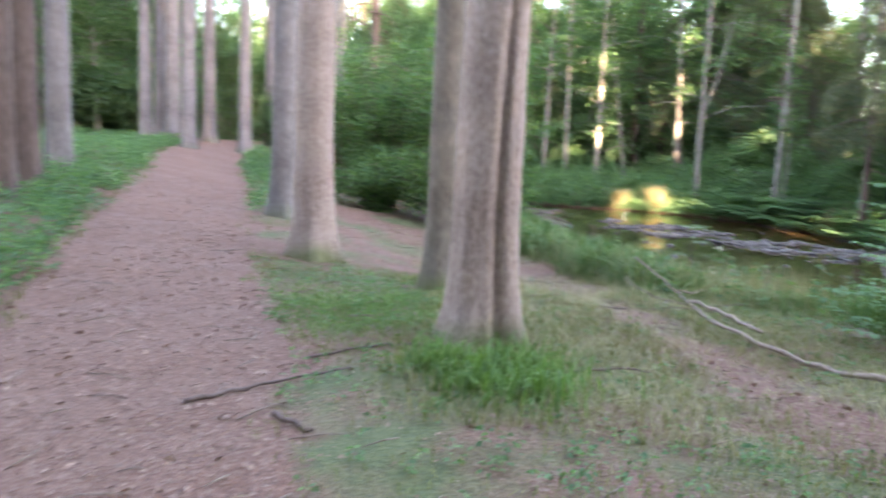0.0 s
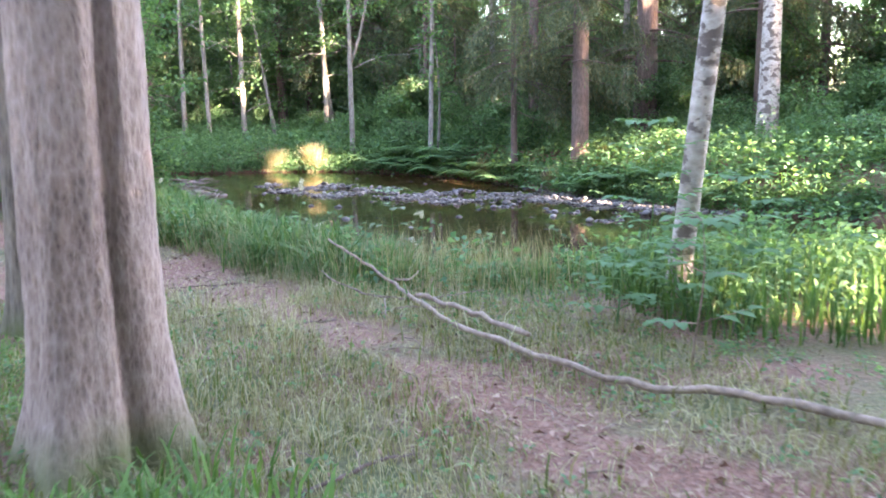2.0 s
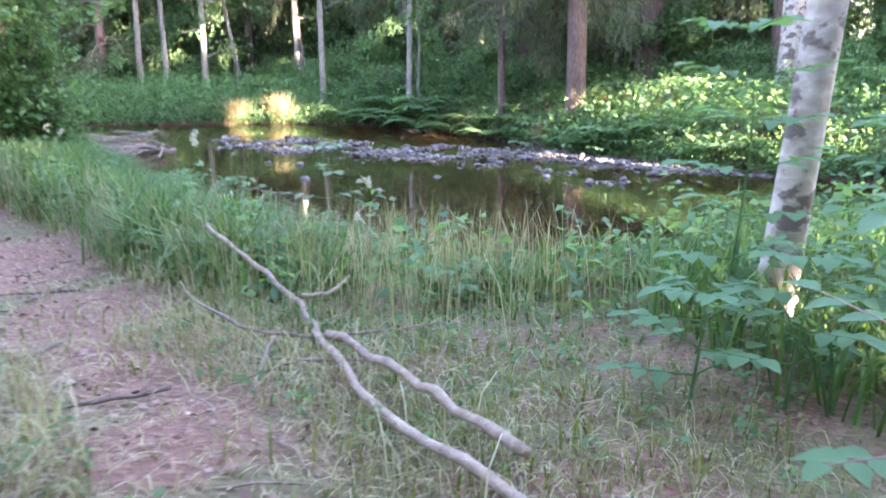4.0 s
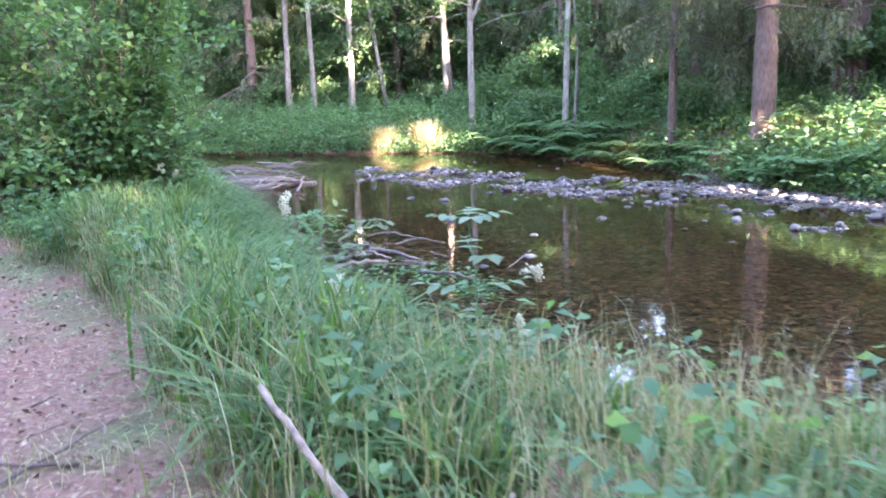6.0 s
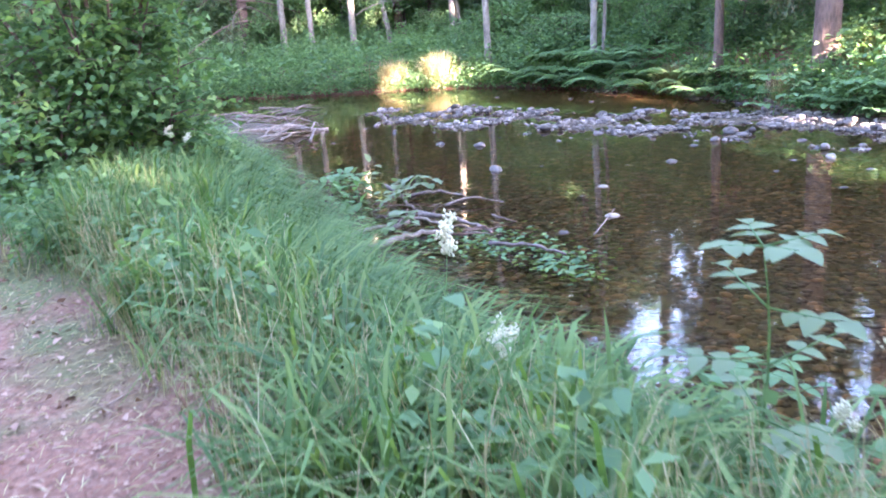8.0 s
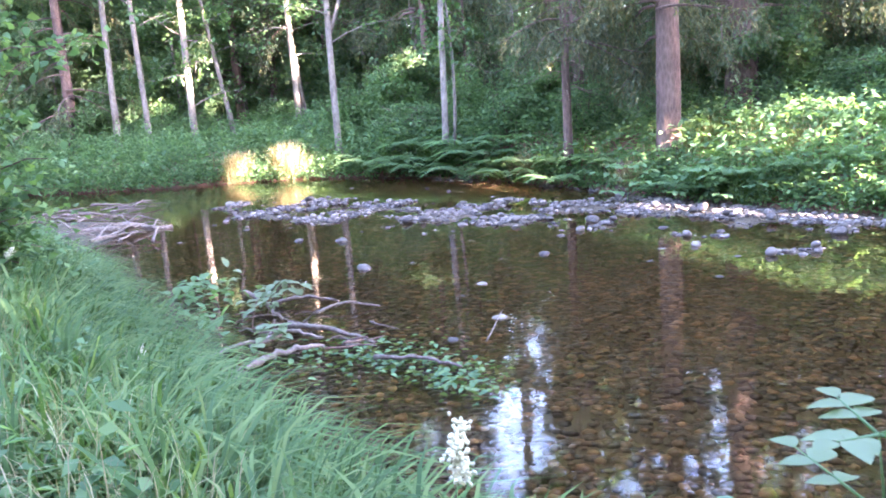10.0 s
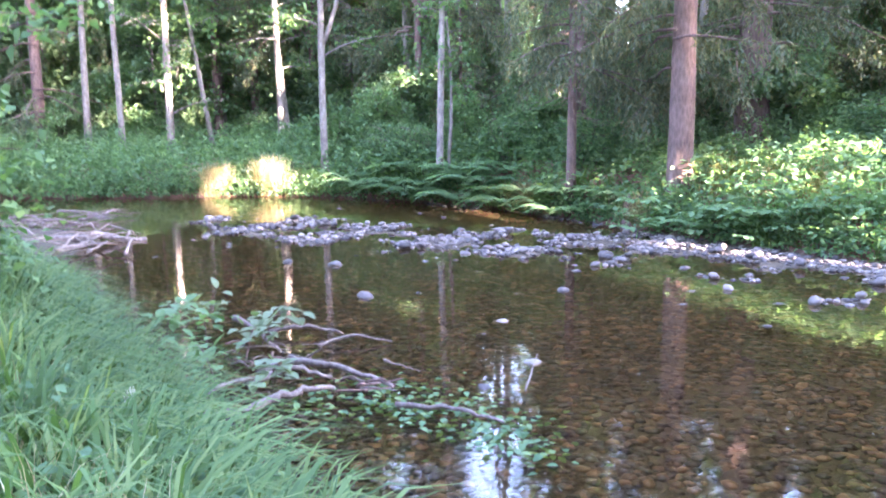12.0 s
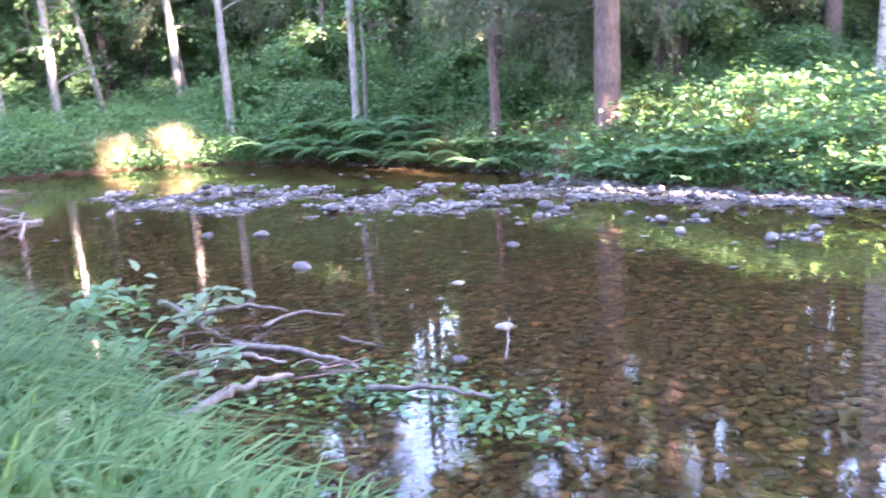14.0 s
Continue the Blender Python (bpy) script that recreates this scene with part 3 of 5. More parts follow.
spruce(15.35, 29.8, 0.29, 20, 2.6, 2.7, 74, 11, "reddish spruce with drooping boughs on the far bank", BARK_DARK, 1.1, keep=shore_spots)
spruce(18.6, 31.0, 0.42, 22, 2.6, 3.8, 84, 12, "stout dark spruce with drooping boughs on the far bank", BARK_DARK, 1.1, keep=shore_spots)
spruce(14.1, 32.3, 0.12, 13, 3.2, 2.0, 54, 13, "slim brown spruce with bare twigs on the far bank", BARK_DARK, 0.9, dead=16, keep=shore_spots)
spruce(16.3, 35.3, 0.22, 18, 2.4, 2.4, 70, 14, "spruce with hanging grey-green boughs", BARK_DARK, 1.0, keep=shore_spots)
spruce(21.5, 28.6, 0.2, 18, 4.0, 3.4, 50, 15, "dark spruce on the wooded slope", BARK_DARK, 0.9, keep=shore_spots)
spruce(23.5, 25.0, 0.24, 18, 4.5, 3.2, 40, 16, "dark spruce on the wooded slope", BARK_DARK, 0.8, keep=shore_spots)
spruce(14.6, 39.6, 0.07, 5.5, 1.0, 1.5, 40, 17, "young spruce with hanging olive-green boughs", BARK_DARK, 1.2, keep=shore_spots)
spruce(12.0, 48.0, 0.16, 20, 4.2, 4.2, 100, 18, "spruce with long hanging olive-green boughs", BARK_DARK, 1.5, keep=shore_spots)
spruce(13.9, 41.5, 0.13, 17, 3.9, 3.6, 96, 64, "spruce with long hanging olive-green boughs", BARK_DARK, 1.4, keep=shore_spots)
spruce(19.2, 36.4, 0.18, 13, 2.6, 3.8, 70, 19, "spruce with long hanging olive-green boughs", BARK_DARK, 1.0, keep=shore_spots)
spruce(18.6, 39.0, 0.2, 17, 2.4, 3.0, 80, 62, "spruce with long hanging olive-green boughs", BARK_DARK, 1.0, keep=shore_spots)
spruce(22.5, 33.0, 0.22, 17, 2.4, 4.0, 70, 63, "dark spruce with hanging boughs on the slope", BARK_DARK, 1.4, keep=shore_spots)
broadleaf(3.45, 46.5, 0.13, 17, 5, 3.0, 16, 7, 21, "slim grey alder on the far bank", BARK_ALDER, LEAF_BROAD, 0.2)
broadleaf(4.52, 45.4, 0.115, 18, 4.5, 2.6, 20, 7, 22, "slim pale alder above the stream", BARK_ALDER, LEAF_BROAD, 0.18, sway=0.06)
broadleaf(6.05, 44.8, 0.135, 20, 1.6, 2.2, 28, 6, 23, "pale sunlit alder with leafy side shoots", BARK_ALDER, LEAF_BROAD, 0.18, sway=0.06)
broadleaf(7.6, 45.5, 0.10, 11, 3.2, 2.0, 14, 6, 24, "thin leaning alder stem", BARK_ALDER, LEAF_BROAD, 0.18, lean=(-0.11, 0))
broadleaf(10.2, 46.2, 0.13, 20, 3.0, 2.6, 24, 6, 25, "sunlit alder with yellow-green leaves", BARK_ALDER, LEAF_BROAD, 0.18, lean=(-0.01, 0))
broadleaf(10.6, 46.6, 0.12, 17, 4, 2.4, 19, 6, 26, "leaning sunlit alder stem", BARK_ALDER, LEAF_BROAD, 0.18, lean=(-0.06, 0))
forked = broadleaf(9.92, 39.5, 0.12, 17, 3.7, 2.6, 19, 6, 27, "forked pale grey alder on the far bank", BARK_ALDER, LEAF_BROAD, 0.18, sway=0.05)
t = np.linspace(0, 1, 9)
part("second_stem", tube(np.stack([1.1 * t ** 0.8 + 0.05 * np.sin(5 * t), -0.5 * t ** 0.8, 3.75 + 4.6 * t], 1), 0.075 * (1.05 - 0.8 * t), 10, 0.15, 4.0), BARK_ALDER, forked)
broadleaf(12.2, 36.0, 0.105, 19, 9.8, 2.8, 18, 9, 28, "crooked slim alder on the far bank", BARK_ALDER, LEAF_BROAD, 0.18, sway=0.22)
broadleaf(12.6, 36.4, 0.06, 7, 2.5, 1.2, 10, 4, 29, "thin sapling beside an alder", BARK_ALDER, LEAF_BROAD, 0.18, sway=0.15)
broadleaf(19.6, 26.0, 0.33, 17, 5, 3.5, 18, 12, 30, "stout pale birch on the wooded slope", BARK_BIRCH, LEAF_BROAD, 0.22, name="birch_tree")
broadleaf(6.36, 11.72, 0.105, 13, 4.2, 2.4, 18, 16, 31, "leaning white birch with black bark scars", BARK_BIRCH, LEAF_BROAD, 0.09, 0.28, lean=(0.085, -0.03), name="birch_tree", sway=0.04, keep=open_to_sun)


# trees added so their high crowns screen sky out of the water's reflection
for k, (x, y, h, low) in enumerate([(14.5, 43.9, 24, 11.5), (16.4, 39.7, 23, 10.8), (19.6, 34.0, 22, 9.5), (17.6, 42.5, 25, 12.5)]):
    broadleaf(x, y, 0.14, h, low, 3.3, 28, 20, 70 + k, "tall slender tree added so its high crown screens the sky", BARK_ALDER, LEAF_BROAD, 0.22, 0.4)


SKY_GAPS = ((21.4, 23.6), (28.2, 30.4), (36.8, 38.4), (41.2, 43.2))


def far_forest():
    rng = np.random.default_rng(9)
    kinds = [broadleaf(12.5, 48, 0.13, 14, 2.5, 3.0, 22, 13, 40, "tall leafy tree in the dark wood", BARK_ALDER, LEAF_FAR, 0.21, 0.5, group="wood beyond the stream", name="forest_tree"),
             broadleaf(18, 40, 0.15, 16, 3.5, 3.2, 22, 13, 41, "tall leafy tree in the dark wood", BARK_DARK, LEAF_FAR, 0.22, 0.5, group="wood beyond the stream", name="forest_tree"),
             broadleaf(15, 44, 0.08, 10, 0.9, 2.2, 24, 22, 42, "slender young tree in the dark wood", BARK_ALDER, LEAF_FAR, 0.18, 0.45, group="wood beyond the stream", name="forest_tree")]
    fir = spruce(24, 36, 0.2, 17, 1.5, 3.2, 44, 43, "dark spruce in the wood", BARK_DARK, 0.45, group="wood beyond the stream")
    made = 0
    for i in range(2600):
        x, y = rng.uniform(-30, 54), rng.uniform(14, 96)
        z, wet, dn, df = land(x, y)
        if wet or dn < df or df < 5.5 or df > 50:
            continue
        if rng.uniform() > 1.1 * math.exp(-(df - 5.5) / 22) or (0 < x < 13 and y < 50):
            continue
        made += 1
        if made > 210:
            break
        way = math.degrees(math.atan2(x - 3.0, y - 16.0))
        if in_sunway(x, y, 0.7, float(z) + 9):
            continue
        if any(a < way < b for a, b in SKY_GAPS):
            again(kinds[2], x, y, rng.uniform(0, 360), rng.uniform(0.75, 0.92))
        elif made % 9 == 0:
            again(fir if rng.uniform() < (0.5 if x > 15 else 0.15) else kinds[int(rng.integers(2))], x, y, rng.uniform(0, 360), rng.uniform(0.75, 1.2))
        else:
            again(kinds[2], x, y, rng.uniform(0, 360), rng.uniform(0.7, 1.15))
    for i, (x, y) in enumerate([(27, 31.5), (29.5, 29), (25.5, 34.5), (28, 36)]):
        again(fir, x, y, 70 * i, 1.0 + 0.1 * i)
    tall = np.random.default_rng(19)
    for i in range(60):
        x, y = tall.uniform(6, 46), tall.uniform(46, 74)
        way = math.degrees(math.atan2(x - 3.0, y - 16.0))
        if land(x, y)[1] or land(x, y)[3] < 9 or any(a - 2 < way < b + 2 for a, b in SKY_GAPS) or in_sunway(x, y, 0.7, 18):
            continue
        again(kinds[i % 2], x, y, tall.uniform(0, 360), tall.uniform(1.15, 1.5))
    for i in range(34):
        x, y = rng.uniform(-9, 11), rng.uniform(52, 72)
        if land(x, y)[3] > 6 and not land(x, y)[1]:
            again(kinds[2] if i % 3 else kinds[0], x, y, rng.uniform(0, 360), rng.uniform(0.8, 1.2))
    # left-hand trees: a backdrop, and added to block side light on the stand
    made = 0
    for i in range(900):
        x, y = rng.uniform(-40, -5), rng.uniform(-8, 75)
        z, wet, dn, df = land(x, y)
        if wet or df < dn or dn < 3 or line_distance(x, y, TRAIL) < 2.2:
            continue
        if x > -14 and y < 40:
            continue
        made += 1
        if made > 50:
            break
        again(fir if rng.uniform() < 0.6 else kinds[0], x, y, rng.uniform(0, 360), rng.uniform(0.8, 1.3))
    made = 0
    for i in range(900):
        x, y = rng.uniform(-32, 2), rng.uniform(36, 62)
        z, wet, dn, df = land(x, y)
        if wet or dn < 2.5 or df < 3 or line_distance(x, y, TRAIL) < 1.8 or (y < 42 and -13 < x < -7):
            continue
        made += 1
        if made > 70:
            break
        again(kinds[2] if made % 3 else fir, x, y, rng.uniform(0, 360), rng.uniform(0.7, 1.25))


far_forest()


# ---- shrubs ----
def shrub(x, y, h, reach, stems, per, seed, label, leaf=0.11, mat=None, group=""):
    rng = np.random.default_rng(seed)
    e = thing("shrub", x, y, height(x, y) - 0.03, label, "shrub", group)
    wood, tips = [], []
    for i in range(stems):
        a = rng.uniform(0, 6.28)
        out = reach * rng.uniform(0.25, 1)
        hh = h * rng.uniform(0.5, 1.0)
        t = np.linspace(0, 1, 8)
        q = np.stack([0.15 * math.cos(a) + out * t ** 1.3 * math.cos(a), 0.15 * math.sin(a) + out * t ** 1.3 * math.sin(a), hh * (1.25 * t - 0.25 * t ** 2)], 1)
        q += 0.05 * np.sin(6 * t + i)[:, None]
        wood.append(tube(q, 0.022 * (1.15 - t), 6))
        for k in range(9):
            c = rng.uniform(0.2, 1)
            o = np.array([np.interp(c, t, q[:, j]) for j in range(3)])
            d = unit(rng.normal(size=3) * np.array([1, 1, 0.4])) * rng.uniform(0.25, 0.7)
            wood.append(tube(np.array([o, o + d * 0.55 + np.array([0, 0, 0.05]), o + d]), [0.009, 0.006, 0.003], 4))
            tips += [o + d * g for g in (0.45, 0.75, 1.0)]
    tagged(part("woody_frame", joined(wood), BARK_DARK, e), kind="stuff")
    pts = crown_points(rng, tips, per, np.array([0.17, 0.17, 0.11]))
    pts[:, 2] = np.maximum(pts[:, 2], 0.05)
    lv = leaves(pts, rng.normal(size=pts.shape) * np.array([1, 1, 0.25]) - np.array([0, 0, 0.15]), rng, leaf, leaf * 0.72)
    part("foliage", quad_mesh("foliage", lv, mat or LEAF_BROAD), mat or LEAF_BROAD, e)
    return e


shrub(1.1, 23.7, 5.0, 2.3, 32, 18, 51, "large leafy alder bush at the path's bend")
shrub(-1.4, 24.9, 5.0, 2.2, 28, 16, 52, "large leafy alder bush at the path's bend")
shrub(-3.4, 28.0, 4.5, 2.2, 24, 14, 53, "leafy green bush beyond the spruces")
shrub(0.5, 22.7, 1.8, 1.3, 14, 14, 58, "low leafy skirt of the alder bush")
shrub(-1.5, 23.6, 1.7, 1.3, 14, 14, 59, "low leafy skirt of the alder bush")
shrub(1.75, 23.2, 1.7, 0.6, 9, 12, 55, "leafy green bush on the near bank")
low_bush = shrub(13.5, 41.5, 3.2, 1.7, 15, 20, 54, "dark leafy undergrowth bush in the wood", 0.145, LEAF_FAR, "undergrowth bushes")


def undergrowth():
    rng = np.random.default_rng(12)
    made = 0
    for i in range(4000):
        x, y = rng.uniform(-30, 50), rng.uniform(8, 85)
        z, wet, dn, df = land(x, y)
        if wet or dn < df or df < 2.8 or df > 30 or rng.uniform() > math.exp(-(df - 2.8) / 10):
            continue
        if (df < 4 and 24 < y < 33) or (1 < x < 12 and y < 49) or (11 < x < 15 and y < 38):
            continue
        if in_sunway(x, y, 0.5, float(z) + 3):
            continue
        made += 1
        if made > 190:
            break
        again(low_bush, x, y, rng.uniform(0, 360), rng.uniform(0.45, 1.25))
    made = 0
    for i in range(900):
        x, y = rng.uniform(-30, 0), rng.uniform(38, 60)
        z, wet, dn, df = land(x, y)
        if wet or dn > df or dn < 2 or line_distance(x, y, TRAIL) < 2.4:
            continue
        made += 1
        if made > 60:
            break
        again(low_bush, x, y, rng.uniform(0, 360), rng.uniform(0.6, 1.3))
    bank_bush = shrub(15.2, 33.2, 1.3, 0.75, 11, 11, 56, "small leafy bush on the far bank", 0.11, LEAF_HERB, "small bank bushes")
    tall_bush = shrub(12.0, 40.2, 2.1, 0.9, 13, 11, 57, "tall light green bush on the far bank", 0.15, LEAF_FERN, "small bank bushes")
    made = 0
    for i in range(3000):
        x, y = rng.uniform(-4, 26), rng.uniform(14, 52)
        z, wet, dn, df = land(x, y)
        if wet or dn < df or df < 0.5 or df > 8 or math.hypot(x - 7.8, y - 40) < 2.0 or (1.5 < x < 9.8 and 38 < y < 47):
            continue
        if (df < 4 and 26.5 < y < 30.5) or in_sunway(x, y, 0.6, float(z) + 1.3):
            continue
        made += 1
        if made > 130:
            break
        again(bank_bush if rng.uniform() < 0.6 or df < 1.5 else tall_bush, x, y, rng.uniform(0, 360), rng.uniform(0.45, 1.0))


undergrowth()

# ---- stones of the stream ----
def ico(level):
    bm = bmesh.new()
    bmesh.ops.create_icosphere(bm, subdivisions=level, radius=1)
    v = np.array([p.co for p in bm.verts])
    f = [tuple(q.index for q in p.verts) for p in bm.faces]
    bm.free()
    return v, f


ICO1, ICO2 = ico(1), ico(2)


def stone_shape(seed):
    v, f = ICO2
    out = []
    for p in v:
        k = 1 + 0.32 * noise.noise(tuple(p * 1.1 + seed * 7)) + 0.12 * noise.noise(tuple(p * 2.6 + seed))
        out.append((p[0] * k * 0.5, p[1] * k * 0.38, p[2] * k * 0.27))
    return out, f


STONES = []
for i in range(6):
    me = bpy.data.meshes.new("stone")
    me.from_pydata(*[stone_shape(i)[0], [], stone_shape(i)[1]])
    me.materials.append(STONE)
    me.polygons.foreach_set("use_smooth", np.ones(len(me.polygons), bool))
    STONES.append(me)


def stone(x, y, size, k, label="rounded grey stone lying in the stream", up=0.2):
    ob = new("stone", STONES[k % 6])
    z = max(height(x, y), float(water_level(y)) - 0.12 if up > 0.3 else -9)
    ob.matrix_world = pose(x, y, z + size * up * 0.5, 8 * math.sin(k), 8 * math.cos(k), 137 * k) @ Matrix.Scale(size, 4)
    return tagged(ob, label, "stone", "stream stones")


for k, (x, y, s) in enumerate([(7.18, 22.4, 0.24), (8.04, 23.3, 0.18), (6.64, 26.2, 0.3), (6.95, 22.0, 0.16), (11.65, 27.4, 0.34), (11.0, 24.4, 0.2), (7.7, 24.1, 0.22), (7.4, 26.1, 0.2),
                               (9.4, 25.3, 0.26), (8.7, 25.4, 0.18), (7.0, 28.9, 0.3), (6.3, 29.5, 0.26), (5.6, 31.5, 0.22), (4.2, 31.0, 0.2), (10.3, 23.8, 0.2), (12.6, 24.9, 0.2), (11.9, 23.0, 0.24)]):
    stone(x, y, s, k, "pale rounded stone rising from shallow water", 0.75)


def bar_stones():
    rng = np.random.default_rng(31)
    made = 0
    pts, size = [], []
    for i in range(90000):
        x, y = rng.uniform(0, 16), rng.uniform(20.5, 41)
        pts.append((x, y))
    pts = np.array(pts)
    z, wet, dn, df = land(pts[:, 0], pts[:, 1])
    above = z - water_level(pts[:, 1])
    bar = wet & (above > -0.12) & (rng.uniform(size=len(pts)) < np.clip((above + 0.12) / 0.14, 0.03, 1) * np.clip(patch(pts[:, 0], pts[:, 1], 2.3) * 1.7 - 0.4, 0.08, 0.6)) & (pts[:, 0] > 4.5) & (rng.uniform(size=len(pts)) < 1 - 0.3 * sstep(28.5, 26, pts[:, 1]))
    sel = pts[bar]
    for x, y in sel[:130]:
        stone(x, y, rng.uniform(0.1, 0.2) * (1.5 if rng.uniform() < 0.12 else 1), made, "rounded grey stone on the gravel bar", 0.3)
        made += 1
    made = 0
    for x, y in rng.uniform((4.8, 20.5), (14.2, 36.5), (1500, 2)):
        z, wet, dn, df = land(x, y)
        away = float(line_distance(x, y, GRAVEL_BAR))
        if wet and dn > 1.5 and rng.uniform() < 0.9 * math.exp(-away / 1.7) and away > 0.6:
            stone(x, y, rng.uniform(0.09, 0.24), made + 3, "rounded stone rising from shallow water beside the gravel bar", 0.75)
            made += 1
        if made == 150:
            break
    pebbles("gravel", sel[130:8500], rng, (0.05, 0.17), STONE, "grey gravel of the stream bars")
    pts = rng.uniform((2.5, 15), (15.5, 32), (52000, 2))
    z, wet, dn, df = land(pts[:, 0], pts[:, 1])
    low = wet & (z - water_level(pts[:, 1]) <= -0.05)
    pebbles("stream_bed_pebbles", pts[low][:26000], rng, (0.05, 0.17), BEDSTONE, "brown pebbles under shallow water")


def pebbles(name, at, rng, span, mat, label, z=None):
    v, f = ICO1
    n = len(at)
    size = rng.uniform(*span, (n, 1, 1)) * np.array([0.5, 0.4, 0.24])
    a = rng.uniform(0, 6.28, n)
    q = v[None] * rng.uniform(0.78, 1.22, (n, len(v), 1)) * size
    c, s = np.cos(a)[:, None], np.sin(a)[:, None]
    q = np.stack([q[..., 0] * c - q[..., 1] * s, q[..., 0] * s + q[..., 1] * c, q[..., 2]], -1)
    zz = land(at[:, 0], at[:, 1])[0] + 0.01
    q += np.stack([at[:, 0], at[:, 1], zz], -1)[:, None]
    faces = (np.array(f)[None] + (np.arange(n) * len(v))[:, None, None]).reshape(-1, 3)
    ob = mesh_object(name, q.reshape(-1, 3).tolist(), faces.tolist(), mat)
    return tagged(ob, label, "gravel", kind="stuff")


bar_stones()


# ---- dead wood ----
def stick(name, pts, r0, r1, label, mat=None, category="branch", sides=8, group=""):
    pts = np.asarray(pts, float)
    n = max(8, len(pts) * 4)
    u = np.linspace(0, len(pts) - 1, n)
    p = np.stack([np.interp(u, range(len(pts)), pts[:, c]) for c in range(3)], 1)
    k = np.array([0.25, 0.5, 0.25])
    for c in range(3):
        p[1:-1, c] = np.convolve(p[:, c], k, "valid")
    p[1:-1] += np.random.default_rng(int(abs(pts[0, 0]) * 1000)).normal(size=(n - 2, 3)) * (r0 + r1) * 0.2
    v, f = tube(p, np.linspace(r0, r1, n) * (1 + 0.12 * np.sin(np.arange(n) * 2.1)), sides)
    return tagged(mesh_object(name, v, f, mat or WOOD_GREY), label, category, group)


def on(x, y, up):
    return (x, y, height(x, y) + up)


log = thing("fallen_branch", 4.6, 10.0, height(4.6, 10.0), "long bare fallen branch lying across trail and grass", "branch")
inv = Matrix.Translation(-Vector(log.location))
for name, pts, r0, r1 in [("main_stem", [on(5.9, 7.6, 0.06), on(5.5, 8.6, 0.08), on(5.1, 9.3, 0.08), on(4.68, 9.75, 0.08), on(4.36, 10.5, 0.08), (4.12, 11.2, -0.12), (4.07, 12.0, -0.11), (4.11, 12.71, -0.12), (3.88, 13.2, 0.04), (3.7, 13.6, 0.18)], 0.030, 0.012),
                          ("side_stem", [(4.12, 12.1, -0.1), (4.3, 11.4, -0.08), (4.47, 10.68, -0.1)], 0.02, 0.021),
                          ("side_twig", [(4.11, 12.71, -0.08), (4.33, 12.98, -0.16), (4.5, 13.25, -0.14)], 0.014, 0.009),
                          ("side_twig", [on(4.22, 12.2, 0.07), on(3.8, 12.35, 0.12), on(3.55, 12.75, 0.2), on(3.5, 12.95, 0.26)], 0.012, 0.005),
                          ("side_twig", [on(4.3, 11.8, 0.06), on(3.95, 11.9, 0.08), on(3.6, 11.75, 0.05)], 0.010, 0.004),
                          ("side_twig", [on(3.9, 12.3, 0.1), on(3.8, 11.9, 0.12), on(3.7, 11.5, 0.1)], 0.009, 0.004),
                          ("side_twig", [on(4.2, 12.4, 0.06), on(4.5, 12.1, 0.12), on(4.7, 12.05, 0.15)], 0.009, 0.004)]:
    o = stick(name, pts, r0, r1, "bare grey-brown branch wood", category="")
    o.parent = log
    o.matrix_parent_inverse = inv
    for key in ("label", "category"):
        if key in o:
            del o[key]
for pts, r in [([on(0.15, 7.7, 0.02), on(0.5, 8.2, 0.03), on(1.0, 8.65, 0.02)], 0.016), ([on(0.6, 8.9, 0.02), on(1.1, 9.3, 0.03), on(1.5, 9.5, 0.02)], 0.012), ([on(0.75, 7.6, 0.03), on(1.05, 7.35, 0.03)], 0.022),
               ([on(2.6, 8.9, 0.03), on(3.0, 9.15, 0.05), on(3.25, 9.3, 0.02)], 0.012), ([on(2.9, 14.2, 0.02), on(2.2, 14.5, 0.03)], 0.01), ([on(2.6, 14.0, 0.02), on(2.9, 14.9, 0.02)], 0.01), ([on(4.4, 7.9, 0.02), on(4.9, 7.75, 0.02)], 0.012),
               ([on(2.9, 12.9, 0.02), on(2.7, 12.4, 0.05), on(2.2, 12.2, 0.03)], 0.013), ([on(3.4, 11.9, 0.03), on(3.0, 11.7, 0.04), on(2.6, 11.8, 0.02)], 0.012)]:
    stick("fallen_stick", pts, r, r * 0.5, "dark fallen stick on needle litter", BARK_DARK, group="fallen sticks")


